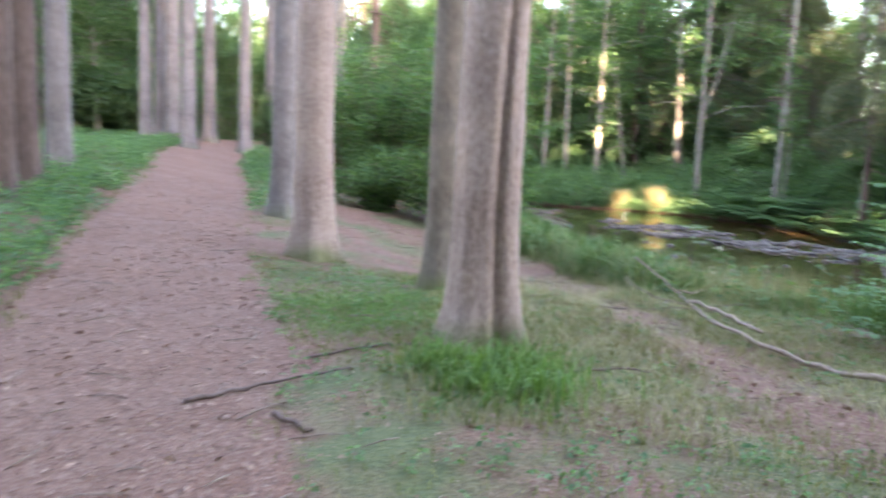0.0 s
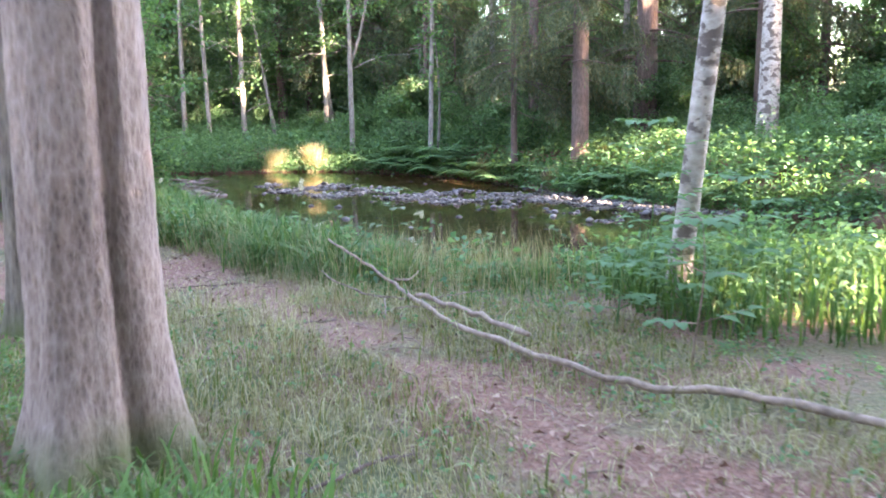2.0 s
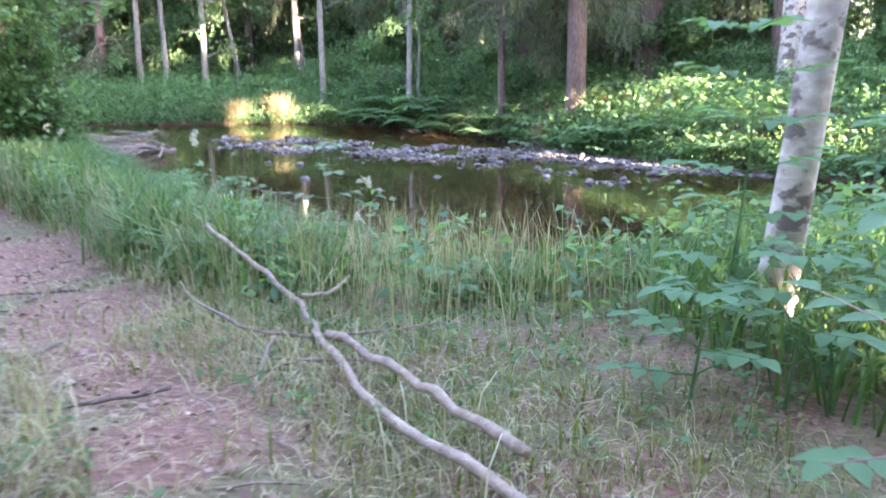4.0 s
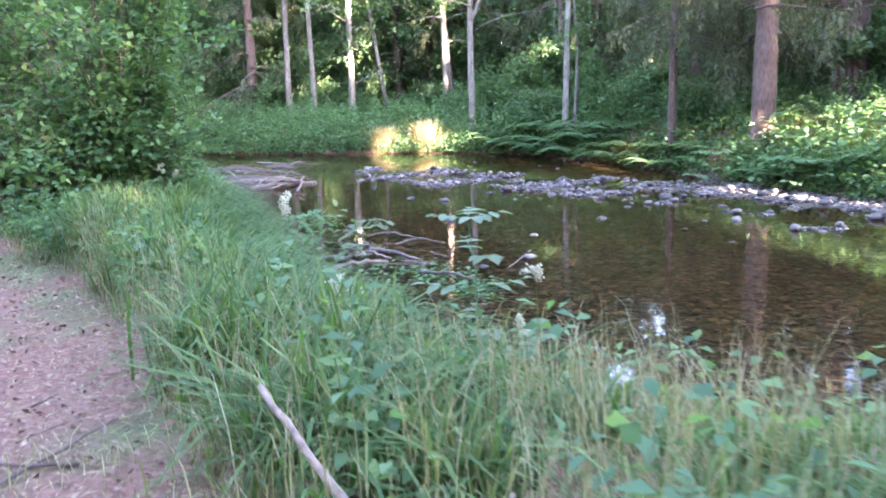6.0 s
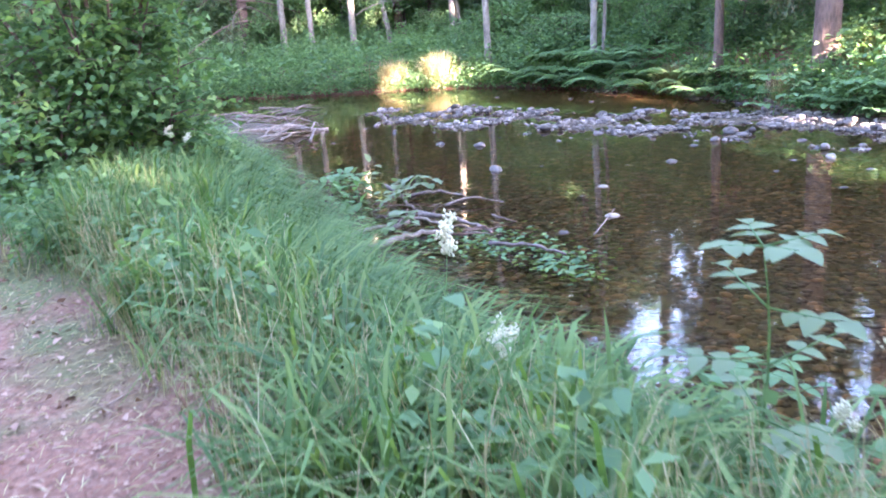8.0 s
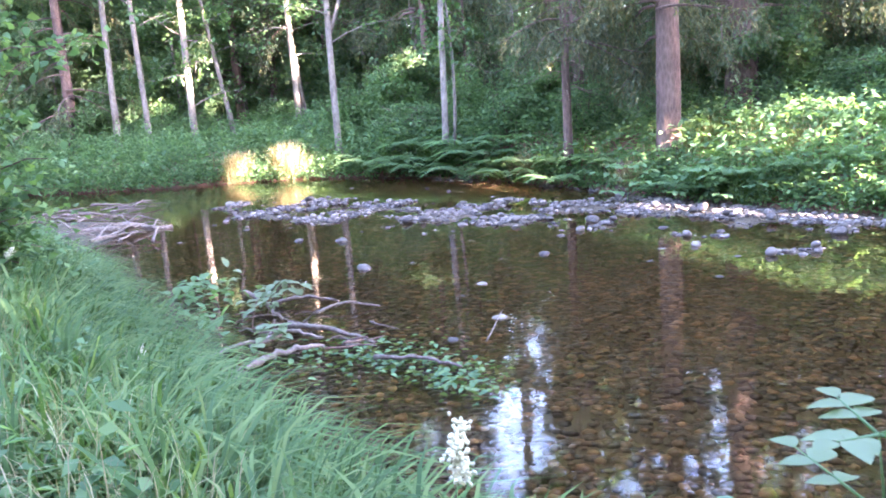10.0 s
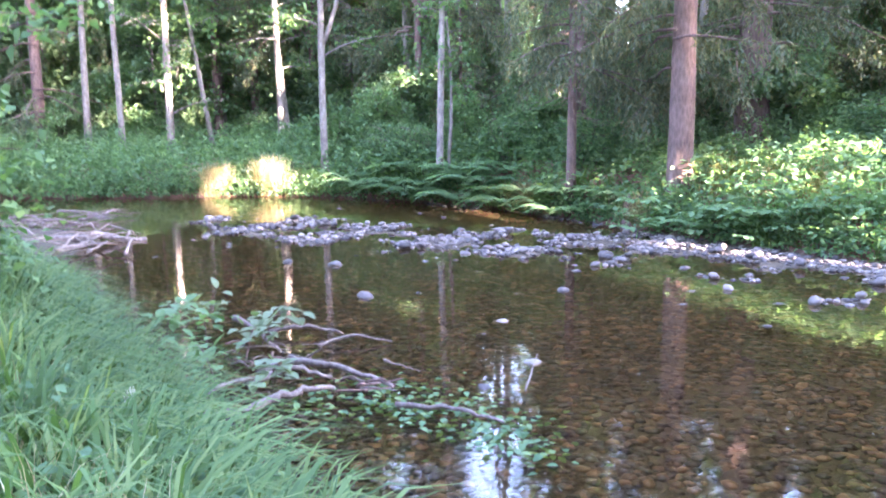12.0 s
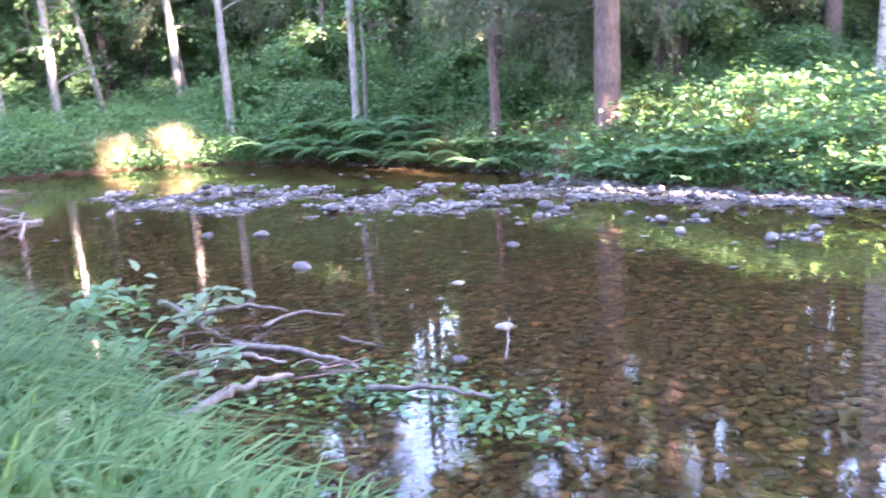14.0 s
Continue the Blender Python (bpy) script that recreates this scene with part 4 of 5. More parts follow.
def driftwood():
    rng = np.random.default_rng(61)
    w = float(water_level(22)) + 0.02
    for pts, r in [([(3.97, 22.06, w), (4.38, 22.2, w + 0.07), (4.7, 22.26, w + 0.1), (5.0, 22.34, w + 0.04)], 0.06), ([(4.85, 23.39, w + 0.04), (5.19, 22.85, w + 0.1), (5.55, 22.27, w)], 0.05),
                   ([(4.6, 25.2, w + 0.12), (4.78, 24.5, w + 0.08), (4.86, 23.9, w)], 0.05), ([(4.9, 24.7, w + 0.02), (5.3, 24.56, w + 0.1), (5.7, 24.3, w)], 0.04),
                   ([(5.4, 21.8, w), (5.8, 21.35, w + 0.05), (6.05, 21.0, w)], 0.035), ([(3.55, 22.41, w + 0.1), (4.08, 22.71, w + 0.1), (4.85, 23.28, w)], 0.04),
                   ([(5.3, 23.95, w), (5.7, 23.95, w + 0.09), (6.1, 23.74, w)], 0.03), ([(4.3, 22.9, w), (4.75, 22.95, w + 0.12), (5.1, 22.75, w + 0.02)], 0.045),
                   ([(3.7, 22.0, w + 0.12), (4.2, 22.1, w + 0.04), (4.5, 22.5, w + 0.02)], 0.035), ([(5.0, 23.5, w), (5.05, 22.9, w + 0.28)], 0.02), ([(6.6, 21.6, w), (7.15, 22.3, w + 0.1)], 0.014)]:
        stick("driftwood_branch", pts, r * 0.75, r * 0.35, "bleached driftwood branch caught in shallow water", DRIFTWOOD, group="driftwood jam", sides=9)
    for i in range(26):
        u = rng.uniform()
        x, y = 4.4 + 1.1 * u + rng.normal() * 0.25, 24.3 - 2.1 * u + rng.normal() * 0.35
        a, ln = rng.normal(-0.4, 0.9), rng.uniform(0.2, 0.6)
        dx, dy = ln * math.cos(a) / 2, ln * math.sin(a) / 2
        stick("driftwood_branch", [(x - dx, y - dy, w + rng.uniform(-0.02, 0.06)), (x, y, w + rng.uniform(0.0, 0.08)), (x + dx, y + dy, w)], rng.uniform(0.008, 0.02), 0.005, "thin driftwood twig caught in shallow water", BARK_DARK if i % 2 else DRIFTWOOD, group="driftwood jam", sides=5)
    for i in range(64):
        x, y = rng.uniform(0.8, 3.9), rng.uniform(31.4, 36.4)
        a = rng.normal(0, 0.8) + (0 if rng.uniform() < 0.6 else 1.3)
        ln = rng.uniform(0.6, 1.7)
        p, q = (x - ln * math.cos(a) / 2, y - ln * math.sin(a) / 2), (x + ln * math.cos(a) / 2, y + ln * math.sin(a) / 2)
        zz = [max(height(*c), float(water_level(c[1]))) + rng.uniform(0.02, 0.22) for c in (p, (x, y), q)]
        stick("driftwood_branch", [(*p, zz[0]), (x, y, zz[1] + 0.05), (*q, zz[2])], rng.uniform(0.008, 0.04), 0.006, "pale driftwood branch piled on a sandbar", DRIFTWOOD, group="driftwood on the bar", sides=6)
    stick("driftwood_log", [(1.6, 33.0, -1.13), (2.9, 32.9, -1.08), (4.2, 32.9, -1.22)], 0.09, 0.06, "long pale driftwood log at the water's edge", DRIFTWOOD, sides=10)


driftwood()


def stump():
    e = thing("tree_stump", 14.45, 30.3, height(14.45, 30.3), "rotten red-brown tree stump on the far bank", "stump")
    rim = 22
    v, f = [], []
    for k in range(7):
        for j in range(rim):
            a = 2 * math.pi * j / rim
            top = 0.5 + 0.14 * noise.noise((3 * math.cos(a), 3 * math.sin(a), 5))
            r = 0.2 * (1 + 0.5 * math.exp(-k * 0.9) + 0.18 * noise.noise((2 * math.cos(a), 2 * math.sin(a), k * 0.4)))
            v.append((r * math.cos(a), r * math.sin(a), -0.15 + (top + 0.15) * k / 6))
    v.append((0, 0, 0.36))
    for k in range(6):
        for j in range(rim):
            f.append((k * rim + j, k * rim + (j + 1) % rim, (k + 1) * rim + (j + 1) % rim, (k + 1) * rim + j))
    f += [(6 * rim + j, 6 * rim + (j + 1) % rim, 7 * rim) for j in range(rim)]
    part("wood", (v, f), BARK_DARK, e)


stump()


# ---- grass and herbs ----
def blades(name, at, z, rng, tall, wide, mat, label, lean=0.5, size=None):
    """Bent grass blades, one mesh: a broad foot and a long tip each."""
    n = len(at)
    a = rng.uniform(0, 6.28, n)
    d = np.stack([np.cos(a), np.sin(a), np.zeros(n)], 1)
    s = np.stack([-np.sin(a), np.cos(a), np.zeros(n)], 1)
    h = (tall[0] + (tall[1] - tall[0]) * rng.uniform(0, 1, n) ** 1.3)[:, None]
    if size is not None:
        h = h * size[:, None]
    w = (wide * rng.uniform(0.6, 1.3, n))[:, None]
    b = np.stack([at[:, 0], at[:, 1], z - 0.02], 1)
    bend = lean * rng.uniform(0.15, 1.0, (n, 1))
    up = np.array([0, 0, 1.0])
    m = b + up * h * 0.55 + d * h * bend * 0.28
    k = b + up * h * (0.92 - 0.22 * bend) + d * h * bend * 0.75
    t = b + up * h * (1.02 - 0.5 * bend ** 1.5) + d * h * bend * 1.25
    q = np.stack([b - s * w * 0.5, b + s * w * 0.5, m + s * w * 0.55, m - s * w * 0.55, k + s * w * 0.35, k - s * w * 0.35, t], 1)
    me = bpy.data.meshes.new(name)
    me.vertices.add(7 * n)
    me.vertices.foreach_set("co", q.astype(np.float32).ravel())
    o = (np.arange(n) * 7)[:, None]
    loops = (o + np.array([0, 1, 2, 3, 3, 2, 4, 5, 5, 4, 6])).astype(np.int32)
    me.loops.add(11 * n)
    me.loops.foreach_set("vertex_index", loops.ravel())
    me.polygons.add(3 * n)
    me.polygons.foreach_set("loop_start", ((np.arange(n) * 11)[:, None] + np.array([0, 4, 8])).astype(np.int32).ravel())
    me.polygons.foreach_set("loop_total", np.tile(np.array([4, 4, 3], np.int32), n))
    me.materials.append(mat)
    me.update(calc_edges=True)
    return tagged(new(name, me), label, "grass", kind="stuff")


def scatter(rng, n, box, test):
    p = rng.uniform((box[0], box[1]), (box[2], box[3]), (n, 2))
    z, wet, dn, df = land(p[:, 0], p[:, 1])
    ok = test(p[:, 0], p[:, 1], z, wet, dn, df, rng.uniform(size=n))
    return p[ok], z[ok]


def tussocks(rng, count, per, spread, box, test):
    """Places of blades that stand in tufts."""
    c, z = scatter(rng, count * 4, box, test)
    c = np.repeat(c[:count], per, 0)
    p = c + rng.normal(size=c.shape) * spread * rng.uniform(0.5, 1.5, (len(c), 1))
    return p, land(p[:, 0], p[:, 1])[0]


def trails(x, y):
    return np.minimum(line_distance(x, y, TRAIL) - 1.15 + 0.15 * wobble(x * 1.3, y * 1.3), line_distance(x, y, SIDE_TRAIL) - 0.34 - 0.36 * sstep(12.5, 14.5, y) + 0.2 * wobble(x * 1.6, y * 1.2) + 0.12 * wobble(x * 5.1, y * 4.7))


def meadow():
    rng = np.random.default_rng(71)

    def bank(x, y, z, wet, dn, df, r):
        return ~wet & (dn < df) & (trails(x, y) > 0.15) & (r < np.clip(1.25 - np.maximum(dn - 1.2, 0) / 2.2, 0, 1)) & (x > -1)
    p, z = scatter(rng, 64000, (0, 10.5, 13, 31), lambda x, y, z, wet, dn, df, r: bank(x, y, z, wet, dn, df, r) & (r < 1 - 0.5 * sstep(4.2, 5.0, x) * sstep(13, 14.5, y)))
    tall = (1.15 - 0.75 * sstep(3.7, 5.0, p[:, 0]) + 0.4 * wobble(p[:, 0] * 1.9, p[:, 1] * 1.9)) * (1 - 0.35 * sstep(14, 12, p[:, 1])) * (0.55 + 0.45 * sstep(0.1, 0.9, trails(p[:, 0], p[:, 1])))
    blades("tall_grass", p, z, rng, (0.12, 0.5), 0.0145, GRASS_TALL, "lush tall blue-green grass along the stream bank", 1.15, np.maximum(tall, 0.28))
    p, z = tussocks(rng, 620, 46, 0.09, (1.2, 11.6, 7, 28), lambda x, y, z, wet, dn, df, r: bank(x, y, z, wet, dn, df, r) & (dn < 2.6) & (trails(x, y) > 0.45) & (r < 0.75 - 0.6 * sstep(3.8, 4.8, x)))
    blades("tussock_grass", p, z, rng, (0.3, 0.78), 0.017, GRASS_TALL, "arching tussocks of broad-bladed grass on the bank", 1.25, 1 - 0.5 * sstep(3.8, 5.0, p[:, 0]))
    p, z = tussocks(rng, 290, 32, 0.08, (2.2, 15.2, 5.5, 23.5), lambda x, y, z, wet, dn, df, r: bank(x, y, z, wet, dn, df, r) & (dn < 1.3) & (r < 1 - 0.7 * sstep(3.9, 4.8, x)))
    blades("bank_grass", p, z, rng, (0.35, 0.9), 0.025, GRASS_TALL, "fresh green broad-bladed grass overhanging the stream", 1.15)

    def floor(x, y, z, wet, dn, df, r):
        return ~wet & (dn < df) & (trails(x, y) > 0.0) & (dn > 1.0) & (r < np.clip(patch(x, y) * 1.9 - 0.55, 0.08, 0.95))
    p, z = scatter(rng, 115000, (-2.2, 3.5, 9, 15), floor)
    blades("short_grass", p, z, rng, (0.03, 0.13), 0.006, GRASS_SHORT, "thin short grass over needle litter", 1.35)
    p, z = scatter(rng, 20000, (-9, 9, -2, 34), floor)
    blades("verge_grass", p, z, rng, (0.06, 0.2), 0.011, GRASS_SHORT, "green grass on the path's verge", 1.25)

    def dry(x, y, z, wet, dn, df, r):
        return ~wet & (dn > 1.2) & (trails(x, y) > -0.1) & (r < np.clip(1.3 - np.abs(line_distance(x, y, [(2.6, 8.8), (3.0, 11.5), (3.6, 13.0), (3.5, 14.6)])) / 1.1, 0, 1))
    p, z = scatter(rng, 14000, (1.5, 7.5, 6, 16), dry)
    blades("dry_grass", p, z, rng, (0.08, 0.24), 0.004, GRASS_DRY, "straw-coloured dry grass stalks by the trail", 1.3)
    p, z = scatter(rng, 42000, (1.2, 7.5, 5.6, 14.5), lambda x, y, z, wet, dn, df, r: ~wet & (dn > 1.0) & (line_distance(x, y, TRAIL) > 1.5) & (r < np.clip(patch(x * 2.1, y * 2.1) * 0.9 - 0.1, 0.04, 0.8) * (0.35 + 0.65 * sstep(-0.25, 0.2, trails(x, y)))))
    blades("withered_grass", p, z, rng, (0.04, 0.17), 0.0045, GRASS_DRY, "withered brown grass strewn over the trail", 1.3)
    p, z = scatter(rng, 13000, (1.2, 7.5, 5.6, 14.5), lambda x, y, z, wet, dn, df, r: ~wet & (dn > 1.0) & (line_distance(x, y, TRAIL) > 1.5) & (r < np.clip(patch(x * 1.7 + 3, y * 1.7) * 1.1 - 0.25, 0.02, 0.8) * (0.25 + 0.75 * sstep(-0.25, 0.2, trails(x, y)))))
    blades("trail_grass", p, z, rng, (0.05, 0.2), 0.008, GRASS_SHORT, "sparse green grass growing over the trail", 1.1)
    p, z = scatter(rng, 30000, (0.5, 10.5, 5, 24), lambda x, y, z, wet, dn, df, r: ~wet & (dn < df) & (trails(x, y) > 0.02) & (r < np.exp(-(trails(x, y) / 0.55) ** 2) * patch(x, y, 1.8) * 1.3))
    blades("verge_stalks", p, z, rng, (0.1, 0.32), 0.005, GRASS_DRY, "straw-coloured grass stalks along the trail's edge", 1.3)
    p, z = scatter(rng, 15000, (1.5, 12, 6, 23), bank)
    blades("seeding_grass", p, z, rng, (0.3, 0.75), 0.004, GRASS_DRY, "pale seeding grass stalks in the bank grass", 0.6)
    a = rng.normal(size=(900, 2)) * np.array([0.22, 0.3]) + np.array([2.15, 8.5])
    a = np.concatenate([a, rng.normal(size=(220, 2)) * 0.13 + np.array([1.62, 8.75])])
    a = a[np.hypot(a[:, 0] - 1.87, a[:, 1] - 9.62) > 0.34]
    blades("grass_tuft", a, land(a[:, 0], a[:, 1])[0], rng, (0.1, 0.32), 0.016, GRASS_FRESH, "bright green grass tuft at a spruce's foot", 0.8)

    a = rng.normal(size=(15000, 2)) * np.array([0.75, 0.8]) + np.array([0.75, 10.9])
    a = a[trails(a[:, 0], a[:, 1]) > 0.1]
    blades("moss_patch", a, land(a[:, 0], a[:, 1])[0], rng, (0.02, 0.08), 0.008, GRASS_FRESH, "low green moss and short grass between the spruces", 0.9)

    def sunny(x, y, z, wet, dn, df, r):
        return ~wet & (dn < df) & (np.hypot((x - 7.6) / 1.9, (y - 11.4) / 1.7) < 1)
    p, z = scatter(rng, 3600, (5.5, 9, 10, 14), sunny)
    blades("reed_grass", p, z, rng, (0.2, 0.65), 0.016, GRASS_TALL, "tall sunlit yellow-green reed grass", 0.8)


meadow()


def sunspot_grass():
    rng = np.random.default_rng(77)
    # dry grass on the sun spots; its pale colour adds to their brightness
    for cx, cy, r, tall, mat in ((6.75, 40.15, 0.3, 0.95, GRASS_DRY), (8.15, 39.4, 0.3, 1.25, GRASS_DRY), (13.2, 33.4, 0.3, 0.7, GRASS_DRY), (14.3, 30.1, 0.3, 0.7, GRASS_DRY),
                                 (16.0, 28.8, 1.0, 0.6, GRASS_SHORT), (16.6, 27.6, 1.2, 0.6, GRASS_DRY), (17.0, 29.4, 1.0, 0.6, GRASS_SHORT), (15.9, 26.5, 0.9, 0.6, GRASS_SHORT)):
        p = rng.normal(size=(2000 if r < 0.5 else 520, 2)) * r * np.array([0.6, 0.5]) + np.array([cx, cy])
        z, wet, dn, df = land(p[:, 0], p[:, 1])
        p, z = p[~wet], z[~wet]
        blades("dry_bank_grass", p, z, rng, (0.25, tall), 0.016, mat, "pale dry grass brightening the sunlit spots of the far shore", 0.8)


sunspot_grass()


def shore_grass():
    rng = np.random.default_rng(78)
    p, z = tussocks(rng, 150, 34, 0.1, (8.5, 22, 16.5, 39.5), lambda x, y, z, wet, dn, df, r: ~wet & (df < dn) & (df < 0.9) & (r < 0.5))
    blades("shore_grass", p, z, rng, (0.25, 0.75), 0.016, GRASS_FRESH, "light green grass tufts along the far shore", 1.2)


shore_grass()


def herbs(name, centres, z, rng, high, per, leaf, spread, mat, label):
    """Leafy herb stems as one joined layer: leaves set round upright stems."""
    n = len(centres)
    hh = rng.uniform(*high, n)
    base = np.stack([centres[:, 0], centres[:, 1], z], 1)
    b = np.repeat(base, per, 0)
    f = rng.uniform(0.12, 1, (n * per, 1))
    a = rng.uniform(0, 6.28, n * per)
    out = np.stack([np.cos(a), np.sin(a), np.full(n * per, 0.12)], 1)
    at = b + out * spread * rng.uniform(0, 1, (n * per, 1)) * (1.1 - 0.6 * f) + np.array([0, 0, 1.0]) * f * np.repeat(hh, per)[:, None]
    q = leaves(at, out, rng, leaf, leaf * 0.6, 0.25, 0.35)
    stems = blades(name + "_stems", centres, z, rng, high, leaf * 0.07, mat, label, 0.25)
    tagged(stems, "upright green herb stems", "herbs", kind="stuff")
    return tagged(new(name, quad_mesh(name, q, mat)), label, "herbs", kind="stuff")


def herb_layers():
    rng = np.random.default_rng(81)

    def shore(x, y, z, wet, dn, df, r):
        return ~wet & (df < dn) & (df < 6.5) & (df > 0.03) & (r < np.clip(1.15 - df / 9, 0, 1)) & (r < patch(x, y, 2.0) * 1.8 + 0.05)
    p, z = scatter(rng, 34000, (-6, 13, 26, 52), shore)
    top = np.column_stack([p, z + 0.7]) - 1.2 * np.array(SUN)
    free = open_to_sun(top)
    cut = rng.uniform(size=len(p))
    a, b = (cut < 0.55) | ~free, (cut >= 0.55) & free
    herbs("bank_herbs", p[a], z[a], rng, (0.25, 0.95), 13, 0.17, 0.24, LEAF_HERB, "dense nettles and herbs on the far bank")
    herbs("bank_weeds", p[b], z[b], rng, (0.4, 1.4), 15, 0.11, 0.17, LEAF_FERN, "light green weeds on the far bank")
    p, z = scatter(rng, 60000, (-6, 20, 20, 47), lambda x, y, z, wet, dn, df, r: (df < dn) & (df < 0.45) & ~(wet & (df > 0.12)))
    herbs("shore_herbs", p, np.maximum(z, water_level(p[:, 1])), rng, (0.15, 0.6), 12, 0.13, 0.22, LEAF_HERB, "leafy herbs hanging over the far shore")
    p, z = scatter(rng, 16000, (-10, 10, 40, 70), lambda x, y, z, wet, dn, df, r: ~wet & (df < dn) & (df > 5) & (df < 24) & (r < patch(x, y, 1.2) - 0.1))
    herbs("forest_herbs", p, z, rng, (0.2, 0.8), 7, 0.3, 0.35, LEAF_FAR, "green undergrowth on the forest floor")
    p, z = scatter(rng, 13000, (-12, 6, -1.2, 36), lambda x, y, z, wet, dn, df, r: (dn < df) & (trails(x, y) > 0.15) & (x < -1.7 - 0.12 * (y - 9)) & (r < patch(x, y, 1.1) + 0.15))
    herbs("verge_herbs", p, z, rng, (0.1, 0.42), 10, 0.10, 0.16, LEAF_HERB, "low green bilberry and herbs on the verge")
    p, z = scatter(rng, 14000, (0, 11, 14, 30), lambda x, y, z, wet, dn, df, r: ~wet & (dn < df) & (dn < 3.2) & (trails(x, y) > 0.3) & (line_distance(x, y, [(2.1, 3), (2.2, 6), (3.9, 9.5), (3.8, 11.5), (3.3, 13.5), (2.9, 16.5)]) > 0.5) & (r < (0.2 + 0.42 * sstep(14.2, 15.4, y)) * patch(x, y, 1.4)))
    herbs("streamside_herbs", p, z, rng, (0.2, 0.7), 16, 0.1, 0.17, LEAF_HERB, "leafy herbs among the bank grass")
    p, z = scatter(rng, 9000, (-2, 4, 7, 14), lambda x, y, z, wet, dn, df, r: ~wet & (dn > 1.5) & (trails(x, y) > 0.0) & (r < 0.45 * patch(x * 2.3, y * 2.3) - 0.05))
    herbs("clover", p, z, rng, (0.03, 0.14), 8, 0.045, 0.07, LEAF_HERB, "small clover leaves in short grass")
    p, z = scatter(rng, 420, (5.6, 9.5, 11.5, 13.8), lambda x, y, z, wet, dn, df, r: ~wet & (np.hypot((x - 7.9) / 2.1, (y - 11.6) / 1.6) < 1))
    herbs("sunny_herbs", p, z, rng, (0.2, 0.7), 12, 0.1, 0.18, LEAF_HERB, "sunlit broad-leaved herbs beside the birch")


herb_layers()


def fern(x, y, size, seed, turn):
    rng = np.random.default_rng(seed)
    e = thing("fern", 0, 0, 0, "arching green fern on the far bank", "fern", "ferns on the far bank")
    for i in range(11):
        a = 2 * math.pi * i / 11 + rng.uniform(-0.2, 0.2)
        ln = rng.uniform(0.75, 1.1)
        t = np.linspace(0.12, 1, 22)
        o = np.array([math.cos(a), math.sin(a), 0])
        s = np.array([-math.sin(a), math.cos(a), 0])
        p = np.outer(t * ln * 0.85, o) + np.outer(ln * (0.85 * t - 0.75 * t ** 2), (0, 0, 1.0))
        w = 0.20 * np.sin(np.pi * np.clip(t * 0.92 + 0.08, 0, 1)) ** 0.8 + 0.02
        q = []
        for side in (1, -1):
            d = side * s + 0.35 * o + np.array([0, 0, -0.18])
            tip = p + d * w[:, None]
            b = 0.022
            q.append(np.stack([p - o * b, p + d * w[:, None] * 0.5 - o * b * 0.8, tip, p + d * w[:, None] * 0.45 + o * b], 1))
        part("frond", quad_mesh("frond", np.concatenate(q), LEAF_FERN), LEAF_FERN, e)
    e.matrix_basis = pose(x, y, height(x, y) + 0.02, 0, 0, turn) @ Matrix.Scale(size, 4)
    return e


def ferns():
    first = fern(12.7, 35.4, 1.2, 91, 0)
    for i, (x, y, s) in enumerate([(12.0, 36.5, 1.25), (13.3, 34.4, 1.2), (13.0, 35.6, 1.1), (11.3, 37.4, 1.1), (13.8, 33.6, 1.2), (14.3, 32.7, 1.0), (14.8, 31.8, 1.0), (13.6, 35.0, 1.3), (12.3, 37.2, 1.1), (15.0, 30.9, 0.9),
                                   (15.9, 26.2, 0.9), (16.6, 25.2, 0.9), (10.5, 38.6, 1.0), (16.2, 24.0, 1.0), (17.5, 23.2, 1.0), (6.4, 41.2, 0.9), (12.6, 35.0, 1.5), (11.7, 36.4, 1.5), (13.2, 34.0, 1.4), (10.9, 37.6, 1.4), (12.9, 36.0, 1.5), (11.9, 37.6, 1.4), (13.9, 32.4, 1.2), (14.9, 28.4, 1.0), (15.4, 27.4, 1.1), (13.1, 35.0, 1.5)]):
        x, y = x - 0.25, y - 0.2
        copy_thing(first, pose(x, y, height(x, y) + 0.05, 0, 0, 47 * i) @ Matrix.Scale(s / 0.98, 4))


ferns()
for k, (x, y, size) in enumerate([(3.2, 18.3, 0.5), (3.55, 18.9, 0.5), (2.95, 17.7, 0.55)]):
    one = fern(x, y, size, 95 + k, 40 * k)
    tagged(one, "small green fern in the near bank grass", "fern", "ferns in the bank grass")


